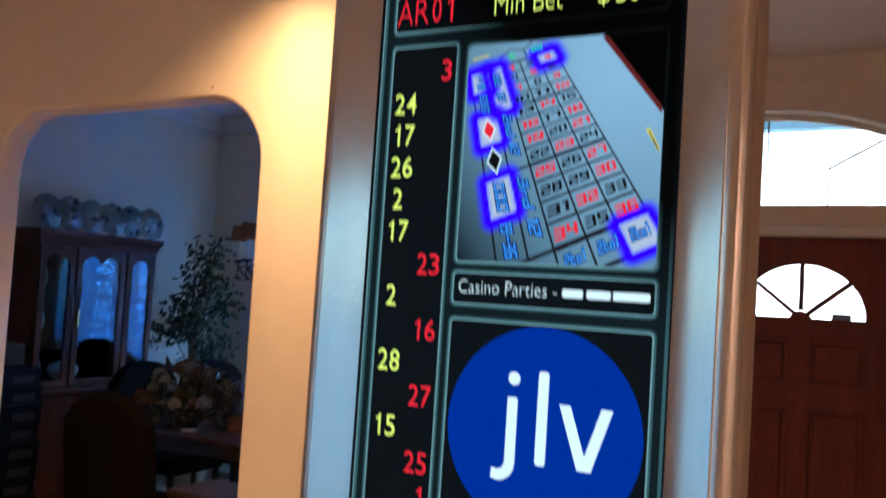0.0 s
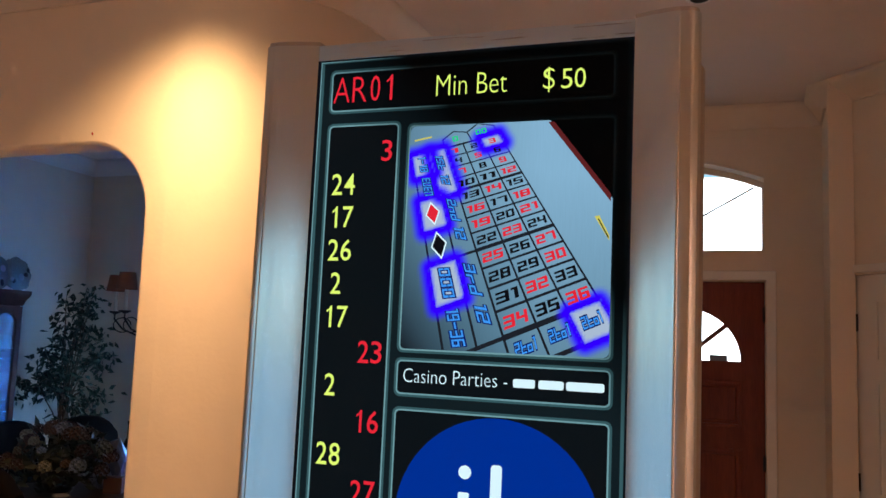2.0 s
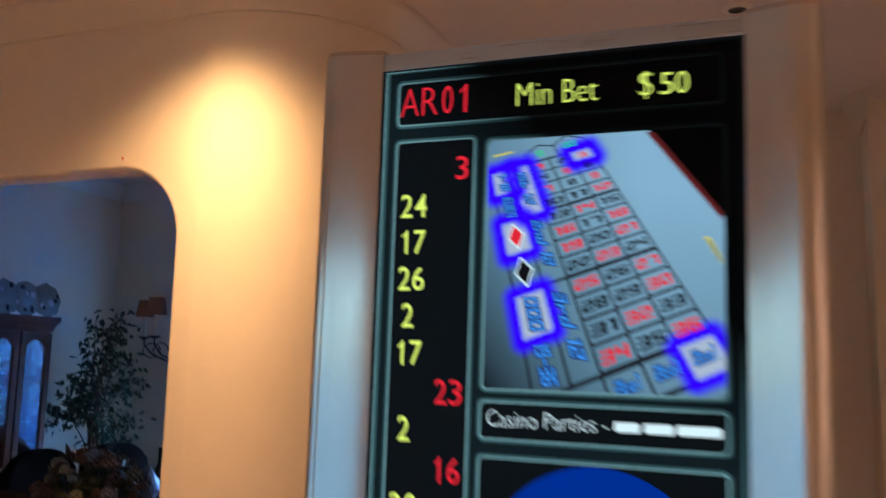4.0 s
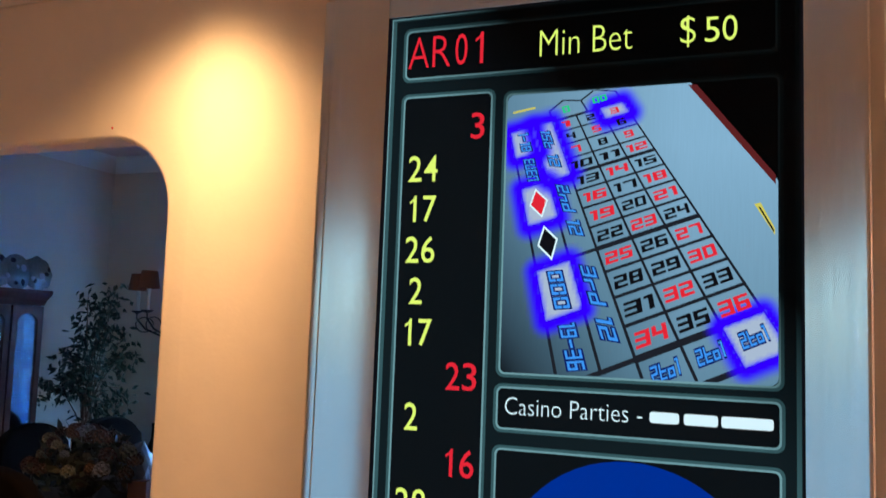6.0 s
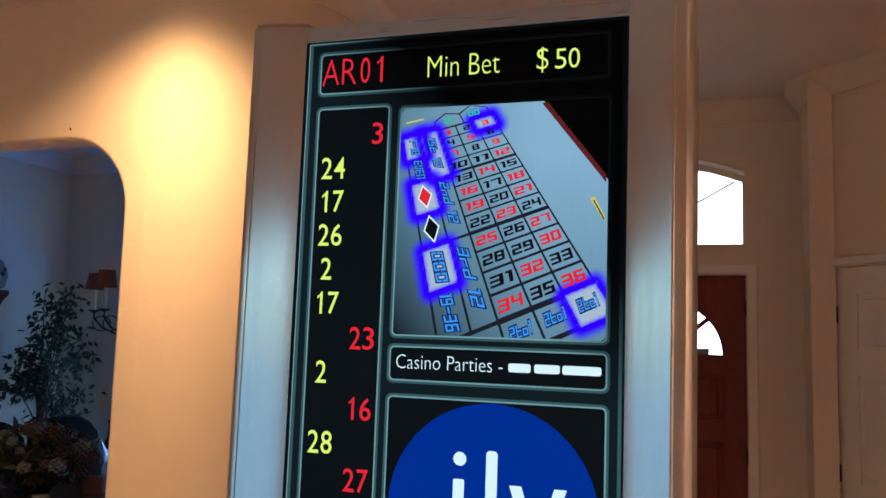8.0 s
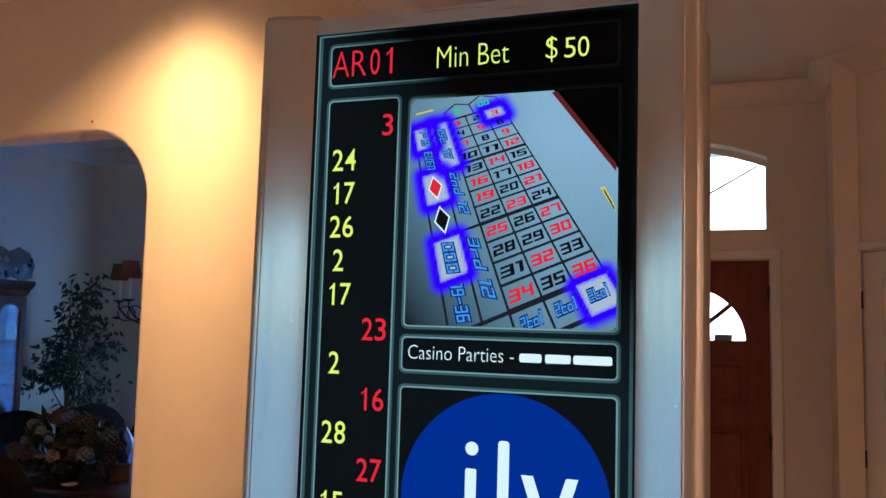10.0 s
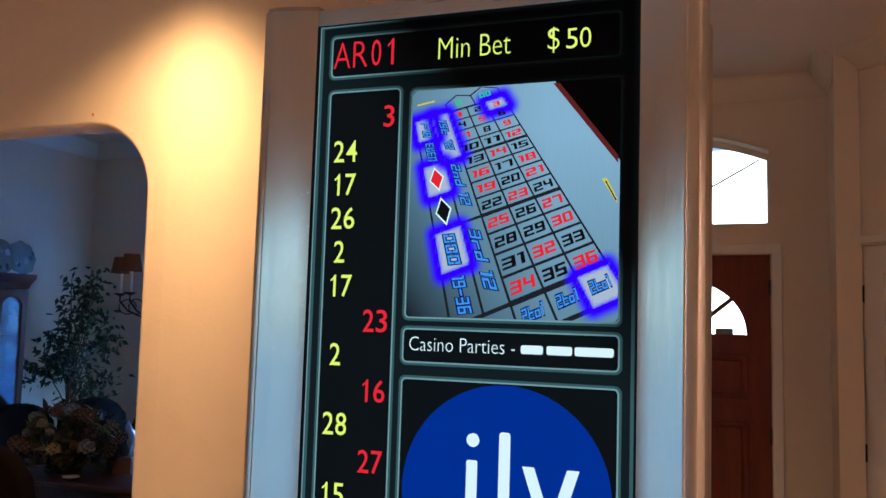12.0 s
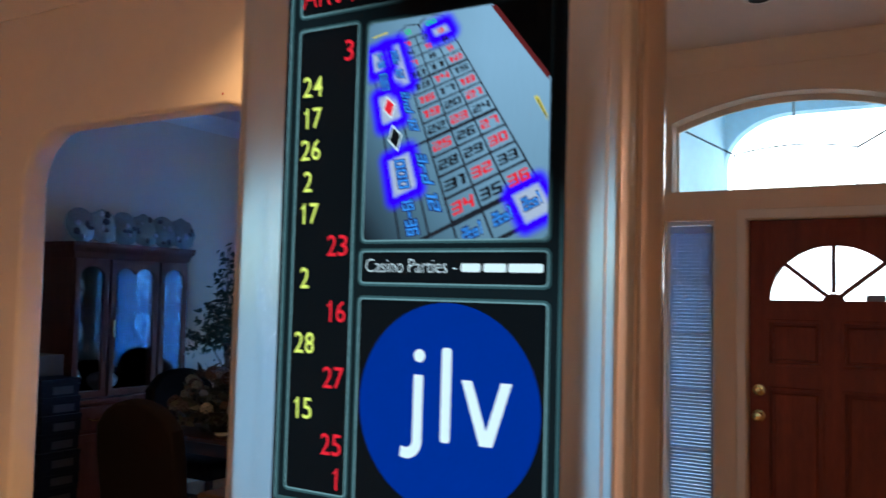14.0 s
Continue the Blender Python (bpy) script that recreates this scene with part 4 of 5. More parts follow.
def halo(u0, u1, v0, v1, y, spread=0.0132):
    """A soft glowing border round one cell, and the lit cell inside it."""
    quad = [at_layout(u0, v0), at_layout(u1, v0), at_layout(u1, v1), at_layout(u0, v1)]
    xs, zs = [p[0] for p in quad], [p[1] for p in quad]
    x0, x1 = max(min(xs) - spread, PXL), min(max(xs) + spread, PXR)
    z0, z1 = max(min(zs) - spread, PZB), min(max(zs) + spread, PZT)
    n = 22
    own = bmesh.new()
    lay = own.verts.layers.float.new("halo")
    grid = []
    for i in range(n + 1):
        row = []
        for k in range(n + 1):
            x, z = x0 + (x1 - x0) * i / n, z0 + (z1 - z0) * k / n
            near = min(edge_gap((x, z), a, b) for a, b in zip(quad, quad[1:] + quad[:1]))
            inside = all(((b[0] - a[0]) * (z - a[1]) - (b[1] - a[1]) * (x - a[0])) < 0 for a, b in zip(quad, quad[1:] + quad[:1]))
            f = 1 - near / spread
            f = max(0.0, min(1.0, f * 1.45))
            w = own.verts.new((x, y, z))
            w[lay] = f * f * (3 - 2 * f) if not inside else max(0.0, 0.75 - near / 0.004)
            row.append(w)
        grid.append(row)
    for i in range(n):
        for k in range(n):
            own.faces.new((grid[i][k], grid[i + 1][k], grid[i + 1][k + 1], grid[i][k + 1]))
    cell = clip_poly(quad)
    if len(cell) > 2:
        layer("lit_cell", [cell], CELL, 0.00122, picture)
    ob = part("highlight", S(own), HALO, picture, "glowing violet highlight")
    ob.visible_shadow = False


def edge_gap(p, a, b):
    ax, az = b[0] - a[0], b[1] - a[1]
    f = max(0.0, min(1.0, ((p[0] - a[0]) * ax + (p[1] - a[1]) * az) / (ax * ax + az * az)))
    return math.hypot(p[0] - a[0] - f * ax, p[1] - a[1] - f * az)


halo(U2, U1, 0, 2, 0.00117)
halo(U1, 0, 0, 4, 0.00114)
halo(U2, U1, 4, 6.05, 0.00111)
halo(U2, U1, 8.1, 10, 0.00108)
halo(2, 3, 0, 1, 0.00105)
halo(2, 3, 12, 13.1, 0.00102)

# ---- dining room ----
HY0, HY1, HX = 4.02, 5.055, -4.45
hutch = thing("china_cabinet", Matrix.Translation((HX, (HY0 + HY1) / 2, 0)) @ Matrix.Rotation(radians(90), 4, "Z"), "brown cherry china cabinet with scalloped glass doors and mirrored back", "cabinet")
W = (HY1 - HY0) / 2
B2 = W - 0.03
bm = box(-B2, B2, 0.03, 0.45, 0.08, 0.80, 0.004)
box(-B2 + 0.02, B2 - 0.02, 0.05, 0.44, 0.0, 0.085, 0.0, bm)
part("base_cabinet", bm, HUTCH, hutch)
part("counter", box(-W + 0.005, W - 0.005, -0.02, 0.46, 0.80, 0.835, 0.008), HUTCH, hutch)
body = bmesh.new()
box(-B2, -B2 + 0.025, 0.05, 0.45, 0.835, 1.80, 0, body)
box(B2 - 0.025, B2, 0.05, 0.45, 0.835, 1.80, 0, body)
box(-B2 + 0.025, B2 - 0.025, 0.05, 0.45, 1.76, 1.80, 0, body)
box(-B2 + 0.025, B2 - 0.025, 0.435, 0.45, 0.835, 1.76, 0, body)
part("upper_case", body, HUTCH, hutch)
bm = sweep([(-W + 0.03, 0.45), (-W + 0.03, 0.035), (W - 0.03, 0.035), (W - 0.03, 0.45)], [(0, 1.78), (0.005, 1.78), (0.012, 1.80), (0.018, 1.82), (0.034, 1.845), (0.04, 1.862), (0.04, 1.885), (0, 1.885)])
part("cornice", bm, HUTCH, hutch)
part("cornice_top", box(-W + 0.03, W - 0.03, 0.035, 0.45, 1.80, 1.883), HUTCH, hutch)
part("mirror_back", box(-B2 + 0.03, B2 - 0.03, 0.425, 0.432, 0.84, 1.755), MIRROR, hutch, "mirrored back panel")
for z in (1.16, 1.46):
    s = part("glass_shelf", box(-B2 + 0.027, B2 - 0.027, 0.12, 0.42, z, z + 0.006), GLASS, hutch)
    s.visible_shadow = False


def scalloped(x0, x1, z0, z1, dip):
    """A glass opening whose top edge is ogee shaped."""
    top = []
    for k in range(21):
        f = k / 20
        if dip:
            z = z1 - 0.05 + 0.05 * abs(math.sin(2 * math.pi * f)) ** 0.7 if 0 < f < 1 else z1 - 0.05
            z = min(z, z1 - (0.035 if abs(f - 0.5) < 0.03 else 0))
        else:
            z = z1 - 0.055 + 0.055 * math.sin(math.pi * f) ** 0.6
        top.append((x1 + (x0 - x1) * f, z))
    return [(x0, z0), (x1, z0)] + top


for name, a, b, dip in (("side_panel", -B2 + 0.002, -0.213, False), ("door", -0.199, 0.213, True), ("side_panel", 0.227, B2 - 0.002, False)):
    d = part(name, plate([rect(a, b, 0.84, 1.775), scalloped(a + 0.045, b - 0.045, 0.885, 1.725, dip)], 0.022, 0.048, None, 0.003), HUTCH, hutch)
    g = part("pane", plate([rect(a + 0.04, b - 0.04, 0.88, 1.73)], 0.034, 0.038), GLASS, d)
    g.visible_shadow = False
    if name == "door":
        part("handle", box(a + 0.015, a + 0.03, 0.0, 0.022, 1.24, 1.36, 0.005), BRASS, d, "brass pull")
for k, (a, b) in enumerate(((-B2 + 0.01, -0.155), (-0.145, 0.145), (0.155, B2 - 0.01))):
    d = part("drawer", box(a, b, 0.012, 0.03, 0.62, 0.78, 0.006), HUTCH, hutch)
    part("handle", tube([((a + b) / 2 - 0.04, 0.01, 0.71), ((a + b) / 2 - 0.03, -0.012, 0.695), ((a + b) / 2 + 0.03, -0.012, 0.695), ((a + b) / 2 + 0.04, 0.01, 0.71)], 0.005, 8), BRASS, d, "brass bail pull")
    d = part("cupboard_door", plate([rect(a, b, 0.10, 0.60), rect(a + 0.05, b - 0.05, 0.15, 0.55)], 0.012, 0.03, None, 0.004), HUTCH, hutch)
    part("panel", box(a + 0.05, b - 0.05, 0.02, 0.03, 0.15, 0.55), HUTCH, d)


# plates standing on top of the cabinet, and china inside
def dish(name, m, r, mat, label, kind=0, group="plates on the cabinet"):
    t = thing(name, m, label, "plate", group)
    prof = [(0, 0.012), (r * 0.55, 0.010), (r * 0.66, 0.004), (r * 0.9, -0.006), (r, -0.010), (r, -0.014), (r * 0.64, -0.002), (r * 0.5, 0.004), (0, 0.005)]
    bm = lathe(prof, 28)
    if kind:
        for v in bm.verts:
            rr = math.hypot(v.co.x, v.co.y)
            if rr > r * 0.6:
                s = 1 + 0.05 * math.cos(8 * math.atan2(v.co.y, v.co.x))
                v.co.x, v.co.y = v.co.x * s, v.co.y * s
    turned(bm, Matrix.Rotation(radians(90), 4, "X"))
    part("body", bm, mat, t, smooth=True)
    for k in range(5):
        a, q = random.uniform(0, 6.28), random.uniform(0.15, 0.75) * r
        w, h = random.uniform(0.1, 0.26) * r, random.uniform(0.1, 0.22) * r
        bm = bmesh.new()
        bmesh.ops.create_uvsphere(bm, u_segments=10, v_segments=6, radius=1, matrix=Matrix.Translation((q * math.cos(a), -0.012 - 0.0, q * math.sin(a))) @ Matrix.Diagonal((w, 0.006, h, 1)))
        part("motif", bm, (PORCELAIN_DARK, PORCELAIN_WHITE)[k % 2], t, smooth=True)
    return t


random.seed(5)
for k in range(6):
    y = 4.15 + 0.178 * k
    m = Matrix.Translation((-4.56, y, 1.885 + 0.122)) @ Matrix.Rotation(radians(90), 4, "Z") @ Matrix.Rotation(radians(-10), 4, "X")
    dish("decorative_plate", m, 0.122, PORCELAIN, "pale green china plate with dark motifs standing on the cabinet", k % 2)
for y, z in ((4.2, 0.835), (4.2, 1.166), (4.2, 1.466)):
    m = Matrix.Translation((-4.72, y, z + 0.115)) @ Matrix.Rotation(radians(90), 4, "Z") @ Matrix.Rotation(radians(-8), 4, "X")
    dish("china_plate", m, 0.112, PORCELAIN, "china plate standing inside the cabinet", 0, "plates inside the cabinet")
tureen = thing("soup_tureen", pose(-4.68, 4.45, 0.835), "white china tureen inside the cabinet", "tureen")
part("bowl", lathe([(0, 0.0), (0.05, 0.0), (0.04, 0.02), (0.09, 0.06), (0.105, 0.1), (0.1, 0.115), (0, 0.115)], 24), PORCELAIN_WHITE, tureen, smooth=True)
part("lid", lathe([(0.102, 0.115), (0.08, 0.14), (0.03, 0.155), (0.012, 0.16), (0.016, 0.175), (0, 0.182)], 24), PORCELAIN_WHITE, tureen, smooth=True)

# ficus in the corner
FX, FY = -4.5, 5.52
ficus = thing("ficus_tree", pose(FX, FY, 0), "leafy potted ficus tree in a wicker basket", "plant")
part("basket", lathe([(0, 0), (0.15, 0), (0.17, 0.12), (0.19, 0.28), (0.2, 0.30), (0.185, 0.30), (0.175, 0.26), (0, 0.26)], 24), BASKET, ficus, smooth=True)
random.seed(11)
trunk = bmesh.new()
tips = []
for k in range(3):
    a = 2.1 * k
    pts = [Vector((0.03 * math.cos(a + 0.9 * i), 0.03 * math.sin(a + 0.9 * i), 0.24 + 0.12 * i)) for i in range(8)]
    tube(pts, 0.014, 7, trunk, 0.8)
    for j in range(9):
        base = pts[-1] if j > 3 else pts[4 + j]
        th, reach = random.uniform(0, 6.28), random.uniform(0.16, 0.42)
        tip = Vector((reach * math.cos(th), reach * math.sin(th), random.uniform(1.0, 1.98)))
        tip.x *= 0.75
        if tip.z > 1.65:
            tip.x, tip.y = tip.x * 0.5, tip.y * 0.5
        mids = [base.lerp(tip, f) + Vector((0, 0, 0.10 * math.sin(math.pi * f))) for f in (0, 0.25, 0.5, 0.75, 1)]
        tube(mids, 0.006, 5, trunk, 0.35)
        tips += [base.lerp(tip, f) + Vector((0, 0, 0.10 * math.sin(math.pi * f))) for f in (0.45, 0.6, 0.75, 0.9, 1.0)]
part("trunk", trunk, BARK, ficus, smooth=True)
verts, faces = [], []
for p in tips:
    for j in range(6):
        c = p + Vector((random.gauss(0, 0.055), random.gauss(0, 0.065), random.gauss(-0.02, 0.055)))
        if FX + c.x < WEST + 0.08 or FY + c.y > NORTH - 0.08:
            continue
        d = Vector((random.uniform(-1, 1), random.uniform(-1, 1), random.uniform(-1.2, 0.25))).normalized()
        s = d.cross(Vector((random.uniform(-1, 1), random.uniform(-1, 1), random.uniform(-1, 1)))).normalized()
        n = d.cross(s) * 0.006
        L, w = random.uniform(0.05, 0.085), random.uniform(0.013, 0.021)
        i = len(verts)
        verts += [c, c + d * L * 0.4 + s * w - n, c + d * L * 0.4 - s * w - n, c + d * L * 0.4 + n, c + d * L]
        faces += [(i, i + 1, i + 3), (i, i + 3, i + 2), (i + 1, i + 4, i + 3), (i + 3, i + 4, i + 2)]
me = bpy.data.meshes.new("crown")
me.from_pydata([tuple(v) for v in verts], [], faces)
me.materials.append(LEAF)
crown = new("crown", me)
crown.parent = ficus
tagged(crown, "small glossy dark green leaves", kind="stuff")

# dining table and chairs
table = thing("dining_table", pose(-3.02, 4.62, 0), "polished red-brown wooden dining table", "table")
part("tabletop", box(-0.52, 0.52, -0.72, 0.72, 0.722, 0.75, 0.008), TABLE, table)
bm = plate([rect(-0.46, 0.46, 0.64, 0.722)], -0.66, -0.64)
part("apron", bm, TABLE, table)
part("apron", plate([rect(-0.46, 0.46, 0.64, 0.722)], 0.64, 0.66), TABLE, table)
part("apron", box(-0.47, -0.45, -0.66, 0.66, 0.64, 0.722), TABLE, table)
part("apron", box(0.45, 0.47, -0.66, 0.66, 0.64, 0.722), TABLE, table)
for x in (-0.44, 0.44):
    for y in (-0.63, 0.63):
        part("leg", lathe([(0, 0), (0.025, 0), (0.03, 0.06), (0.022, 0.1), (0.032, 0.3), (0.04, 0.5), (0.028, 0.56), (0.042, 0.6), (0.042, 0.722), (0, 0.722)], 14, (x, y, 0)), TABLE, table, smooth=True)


def dining_chair(m, label):
    c = thing("dining_chair", m, label, "chair", "chairs round the table")
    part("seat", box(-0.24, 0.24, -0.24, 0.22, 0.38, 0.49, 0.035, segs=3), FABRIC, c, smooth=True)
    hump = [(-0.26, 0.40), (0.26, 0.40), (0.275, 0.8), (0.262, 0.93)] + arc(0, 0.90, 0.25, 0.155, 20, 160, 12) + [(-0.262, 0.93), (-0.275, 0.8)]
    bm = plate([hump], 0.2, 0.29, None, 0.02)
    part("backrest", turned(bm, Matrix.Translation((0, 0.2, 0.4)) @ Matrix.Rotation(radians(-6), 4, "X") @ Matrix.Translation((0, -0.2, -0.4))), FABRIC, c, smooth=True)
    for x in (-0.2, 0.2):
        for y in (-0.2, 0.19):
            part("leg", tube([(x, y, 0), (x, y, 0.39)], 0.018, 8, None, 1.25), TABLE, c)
    return c


chair = dining_chair(pose(-2.80, 3.52, 0, 0, 0, 180), "black upholstered dining chair with a rounded back")
copy_thing(chair, pose(-3.71, 4.56, 0, 0, 0, 90))
copy_thing(chair, pose(-3.66, 5.12, 0, 0, 0, 84))
copy_thing(chair, pose(-3.0, 5.55, 0, 0, 0, 0))
stool = thing("wooden_stool", pose(-2.34, 3.52, 0), "tan wooden stool by the table", "stool")
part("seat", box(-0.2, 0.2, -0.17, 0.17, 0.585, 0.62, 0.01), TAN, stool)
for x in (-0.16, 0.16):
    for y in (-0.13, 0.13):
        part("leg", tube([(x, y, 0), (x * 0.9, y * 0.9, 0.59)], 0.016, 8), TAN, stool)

# flower arrangement
random.seed(21)
flowers = thing("flower_arrangement", pose(-3.2, 4.15, 0.75), "silk flower arrangement of cream, peach and white blooms in a pot", "flowers")
part("pot", lathe([(0, 0), (0.07, 0), (0.085, 0.04), (0.1, 0.10), (0.105, 0.12), (0.09, 0.12), (0.08, 0.09), (0, 0.09)], 20), DARKMETAL, flowers, smooth=True)
PETALS = [material("cream_petal", (0.20, 0.17, 0.10), 0.7, scale=30, spread=0.15), material("peach_petal", (0.115, 0.055, 0.026), 0.7, scale=30, spread=0.2),
          material("white_petal", (0.17, 0.17, 0.18), 0.7, scale=30, spread=0.1), material("olive_leaf", (0.030, 0.030, 0.012), 0.6, scale=30, spread=0.3), material("rust_petal", (0.045, 0.018, 0.008), 0.7, scale=30, spread=0.25)]


def bloom(mat, centre, r):
    """A round flower of many small cupped petals."""
    vs, fs = [], []
    for k in range(34):
        z = 1 - 1.5 * k / 34
        a, q = 2.4 * k, math.sqrt(max(0, 1 - z * z))
        n = Vector((q * math.cos(a), q * math.sin(a), z))
        s = n.cross(Vector((0.3, 0.5, 0.8))).normalized()
        u = n.cross(s)
        c = Vector(centre) + n * r * random.uniform(0.78, 1.0)
        w = r * 0.3
        i = len(vs)
        vs += [c + s * w + n * w * 0.25, c + u * w + n * w * 0.25, c - s * w + n * w * 0.25, c - u * w + n * w * 0.25, c - n * w * 0.3]
        fs += [(i, i + 1, i + 4), (i + 1, i + 2, i + 4), (i + 2, i + 3, i + 4), (i + 3, i, i + 4)]
    me = bpy.data.meshes.new("bloom")
    me.from_pydata([tuple(v) for v in vs], [], fs)
    me.materials.append(mat)
    ob = new("bloom", me)
    ob.parent = flowers
    return ob


for k in range(52):
    a, e = random.uniform(0, 6.28), random.uniform(-0.15, 1.35)
    R = random.uniform(0.8, 1.0)
    c = (0.31 * R * math.cos(a) * math.cos(e), 0.24 * R * math.sin(a) * math.cos(e), 0.13 + 0.23 * R * math.sin(e))
    bloom(PETALS[(0, 1, 2, 4, 0, 1, 4)[k % 7]], c, random.uniform(0.022, 0.048))
verts, faces = [], []
for k in range(420):
    a, e = random.uniform(0, 6.28), random.uniform(-0.35, 1.5)
    c = Vector((0.30 * math.cos(a) * math.cos(e), 0.23 * math.sin(a) * math.cos(e), 0.12 + 0.22 * math.sin(e))) * random.uniform(0.5, 1.05)
    d = Vector((random.uniform(-1, 1), random.uniform(-1, 1), random.uniform(-0.6, 1))).normalized()
    s = d.cross(Vector((random.uniform(-1, 1), random.uniform(-1, 1), random.uniform(-1, 1)))).normalized()
    i = len(verts)
    verts += [c, c + d * 0.035 + s * 0.015, c + d * 0.08, c + d * 0.035 - s * 0.015]
    faces.append((i, i + 1, i + 2, i + 3))
me = bpy.data.meshes.new("foliage")
me.from_pydata([tuple(v) for v in verts], [], faces)
me.materials.append(PETALS[3])
fo = new("foliage", me)
fo.parent = flowers
tagged(fo, "olive and rust foliage", kind="stuff")

# clutter on the table beside the flowers
random.seed(8)
PLASTIC = material("pale_blue_white_plastic", (0.20, 0.23, 0.27), 0.35, scale=14, spread=0.15)
bag = thing("plastic_bag", pose(-3.03, 4.38, 0.75), "crumpled pale plastic bag beside the flowers", "bag")
bm = bmesh.new()
bmesh.ops.create_icosphere(bm, subdivisions=3, radius=1)
for v in bm.verts:
    lump = 1 + 0.22 * math.sin(5.1 * v.co.x + 3 * v.co.z) * math.cos(4.3 * v.co.y - 2 * v.co.z) + random.uniform(-0.09, 0.09)
    v.co = Vector((0.10 * v.co.x * lump, 0.09 * v.co.y * lump, max(0.0, 0.11 + 0.15 * v.co.z * lump)))
part("body", bm, PLASTIC, bag)
bottle = thing("glass_bottle", pose(-3.06, 4.52, 0.75), "dark glass bottle standing on the table", "bottle")
part("body", lathe([(0, 0), (0.034, 0), (0.036, 0.01), (0.036, 0.19), (0.03, 0.23), (0.014, 0.27), (0.0125, 0.34), (0.015, 0.345), (0.015, 0.36), (0, 0.36)], 20), material("dark_green_bottle_glass", (0.008, 0.012, 0.008), 0.1), bottle, smooth=True)
part("label", lathe([(0.0366, 0.06), (0.0366, 0.16)], 20), BOX_WHITE, bottle, "pale paper label", True)
small = thing("small_carton", pose(-2.92, 4.26, 0.75, 0, 0, 20), "small brown carton on the table", "box")
part("body", box(-0.05, 0.05, -0.035, 0.035, 0, 0.085, 0.002), material("brown_card", (0.16, 0.07, 0.04), 0.8, scale=10, spread=0.15), small)
part("flap", box(-0.0505, 0.0505, -0.0355, 0.0, 0.0855, 0.087), BOX_BEIGE, small)
saucer = thing("saucer", pose(-3.02, 3.98, 0.75), "small white china saucer on the table", "saucer")
part("dish", lathe([(0, 0), (0.02, 0), (0.034, 0.008), (0.045, 0.016), (0.044, 0.018), (0.03, 0.010), (0, 0.005)], 24), PORCELAIN_WHITE, saucer, smooth=True)
part("well", lathe([(0, 0.0066), (0.016, 0.0066), (0.017, 0.0062)], 20), PORCELAIN, saucer, smooth=True)

# chandelier over the table
CHX, CHY = -3.05, 4.80
chan = thing("chandelier", pose(CHX, CHY, CEIL), "black wrought iron chandelier with rust fabric candle shades, unlit", "chandelier")
Z0 = -CEIL
part("canopy", lathe([(0, 0), (0.06, 0), (0.055, -0.02), (0.015, -0.035), (0, -0.035)], 20), IRON, chan, smooth=True)
part("rod", tube([(0, 0, -0.03), (0, 0, Z0 + 1.95)], 0.006, 8), IRON, chan)
part("hub", lathe([(0, 2.0), (0.015, 1.98), (0.03, 1.9), (0.016, 1.8), (0.02, 1.72), (0.034, 1.66), (0.02, 1.6), (0.008, 1.57), (0, 1.55)], 16, (0, 0, Z0)), IRON, chan, smooth=True)
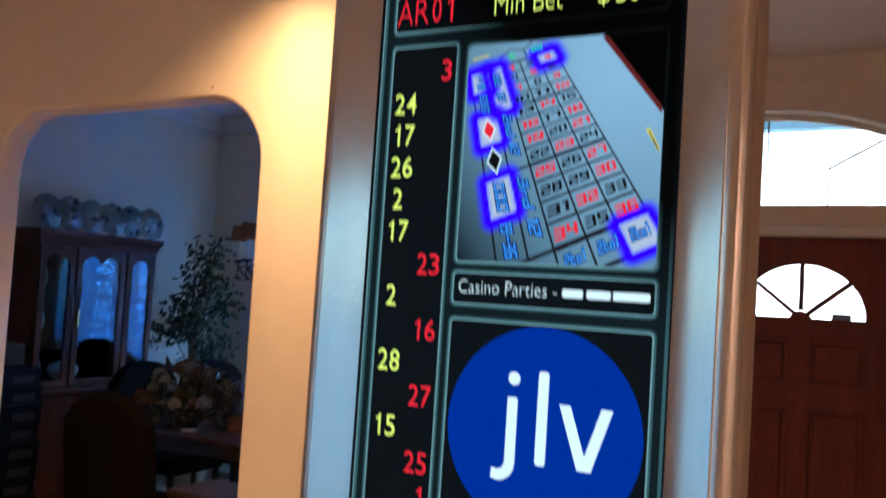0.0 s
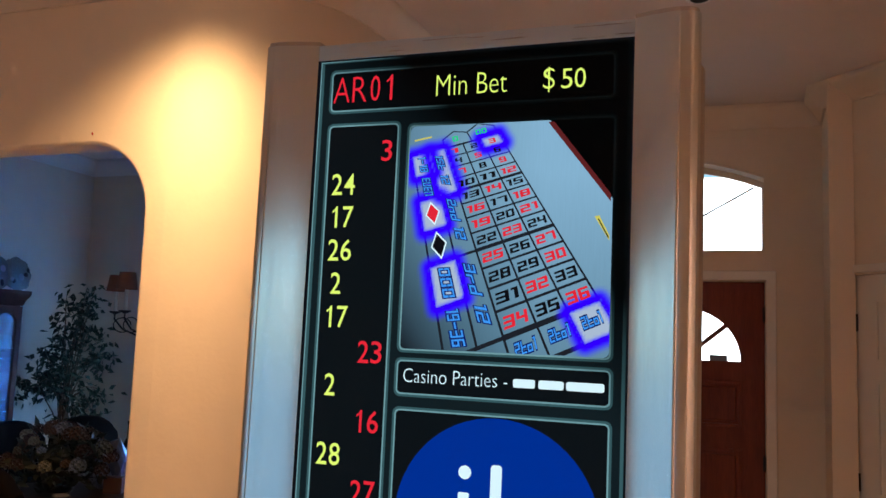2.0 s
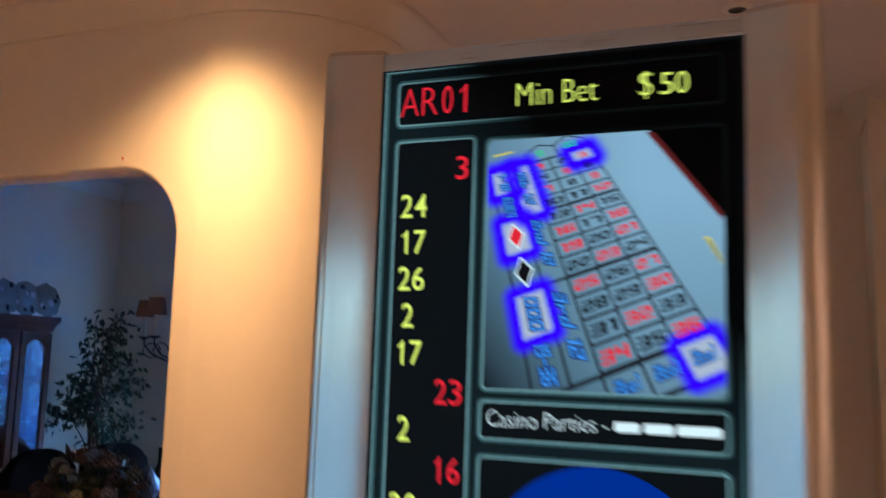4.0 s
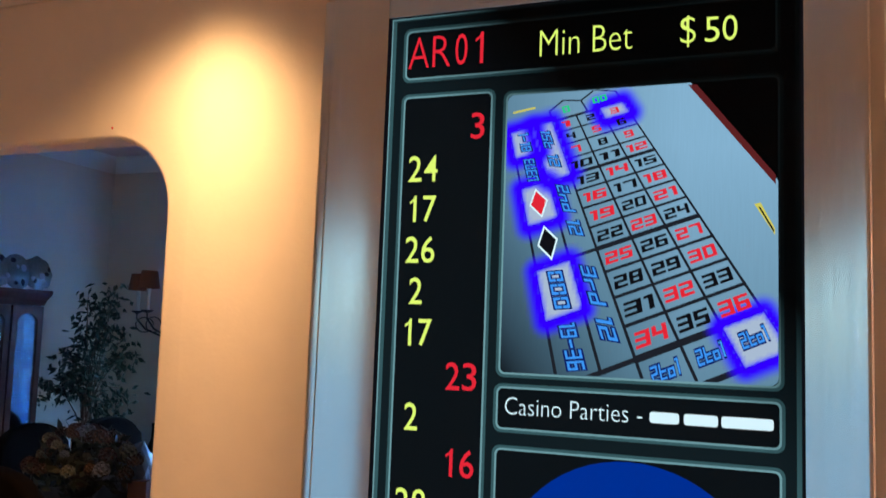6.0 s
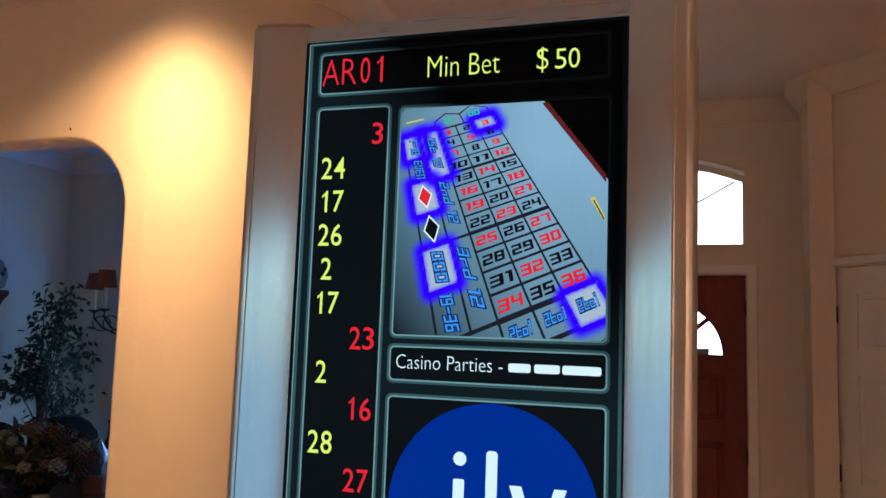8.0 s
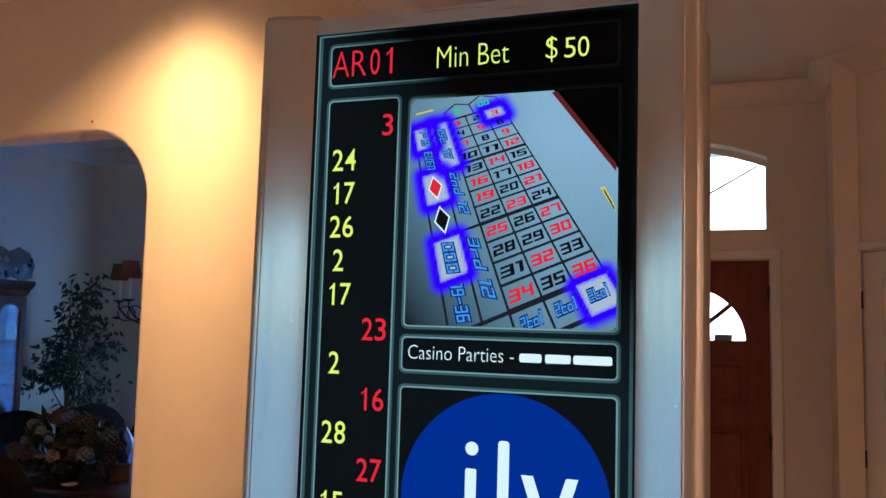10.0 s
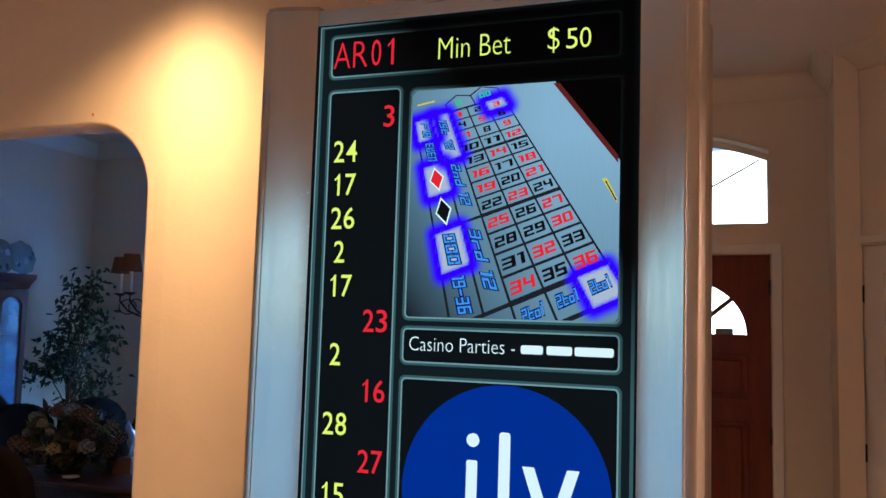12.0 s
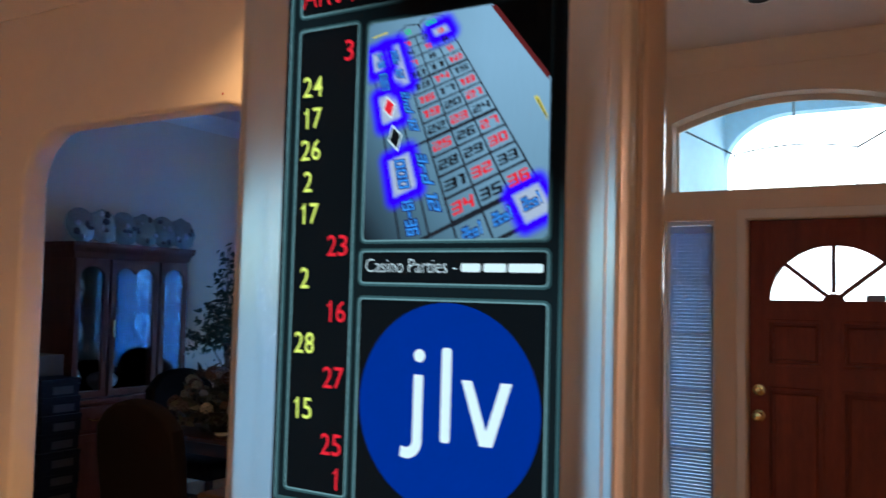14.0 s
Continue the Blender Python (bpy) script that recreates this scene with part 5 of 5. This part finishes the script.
for k in range(6):
    a = radians(60 * k + 20)
    ca, sa = math.cos(a), math.sin(a)
    curve = [(0.02, 1.74), (0.09, 1.63), (0.19, 1.60), (0.29, 1.64), (0.345, 1.70), (0.345, 1.735)]
    arm = part("arm", tube([(r * ca, r * sa, Z0 + z) for r, z in curve], 0.006, 7), IRON, chan, smooth=True)
    curl = [(0.345 - 0.05 - 0.055 * math.cos(t * 0.5), 1.665 + 0.045 * math.sin(t * 0.5)) for t in range(0, 12)]
    part("scroll", tube([(r * ca, r * sa, Z0 + z) for r, z in curl], 0.004, 6), IRON, arm, smooth=True)
    part("drip_pan", lathe([(0.008, 1.73), (0.034, 1.742), (0.036, 1.748), (0.008, 1.74)], 16, (0.345 * ca, 0.345 * sa, Z0)), IRON, arm, smooth=True)
    part("candle", lathe([(0.0, 1.742), (0.011, 1.742), (0.011, 1.87), (0, 1.87)], 12, (0.345 * ca, 0.345 * sa, Z0)), CANDLE, arm, "ivory candle sleeve", True)
    part("shade", lathe([(0.062, 1.872), (0.046, 1.972), (0.044, 1.972), (0.060, 1.872)], 22, (0.345 * ca, 0.345 * sa, Z0)), SHADE, arm, "rust fabric shade", True)

# stacked boxes beside the cabinet
carton = thing("carton", pose(-4.66, 3.80, 0), "plain beige cardboard carton behind the stacked boxes", "box")
part("body", box(-0.18, 0.18, -0.16, 0.2, 0, 1.14, 0.004), BOX_BEIGE, carton)
part("tape", box(-0.179, 0.181, -0.02, 0.03, 0.9, 1.1415), BOX_WHITE, carton)
random.seed(3)
for k in range(9):
    b = thing("shoe_box", pose(-4.36 + random.uniform(-0.015, 0.015), 3.84 + random.uniform(-0.012, 0.012), 0.112 * k, 0, 0, random.uniform(-4, 4)), "dark blue cardboard box with a white end label, stacked", "box", "stacked boxes")
    part("body", box(-0.1, 0.1, -0.14, 0.14, 0, 0.082, 0.003), BOX_BLUE, b)
    part("lid", box(-0.103, 0.103, -0.143, 0.143, 0.08, 0.111, 0.003), BOX_BLUE, b)
    part("label", box(0.1, 0.1045, -0.06, 0.09, 0.015, 0.062), BOX_WHITE, b, "white paper label")
    part("label", box(-0.05, 0.07, -0.1445, -0.14, 0.015, 0.062), BOX_WHITE, b, "white paper label")

# pin left in the wall above the opening
pin = thing("push_pin", pose(-2.065, 2.97, 2.385), "tiny red push pin in the wall above the opening", "pin")
part("head", turned(lathe([(0, 0), (0.0022, 0), (0.003, 0.003), (0.002, 0.006), (0, 0.007)], 12), Matrix.Rotation(radians(90), 4, "X") @ Matrix.Diagonal((1, 2.0, 1, 1))), material("red_plastic", (0.45, 0.03, 0.02), 0.4), pin, smooth=True)
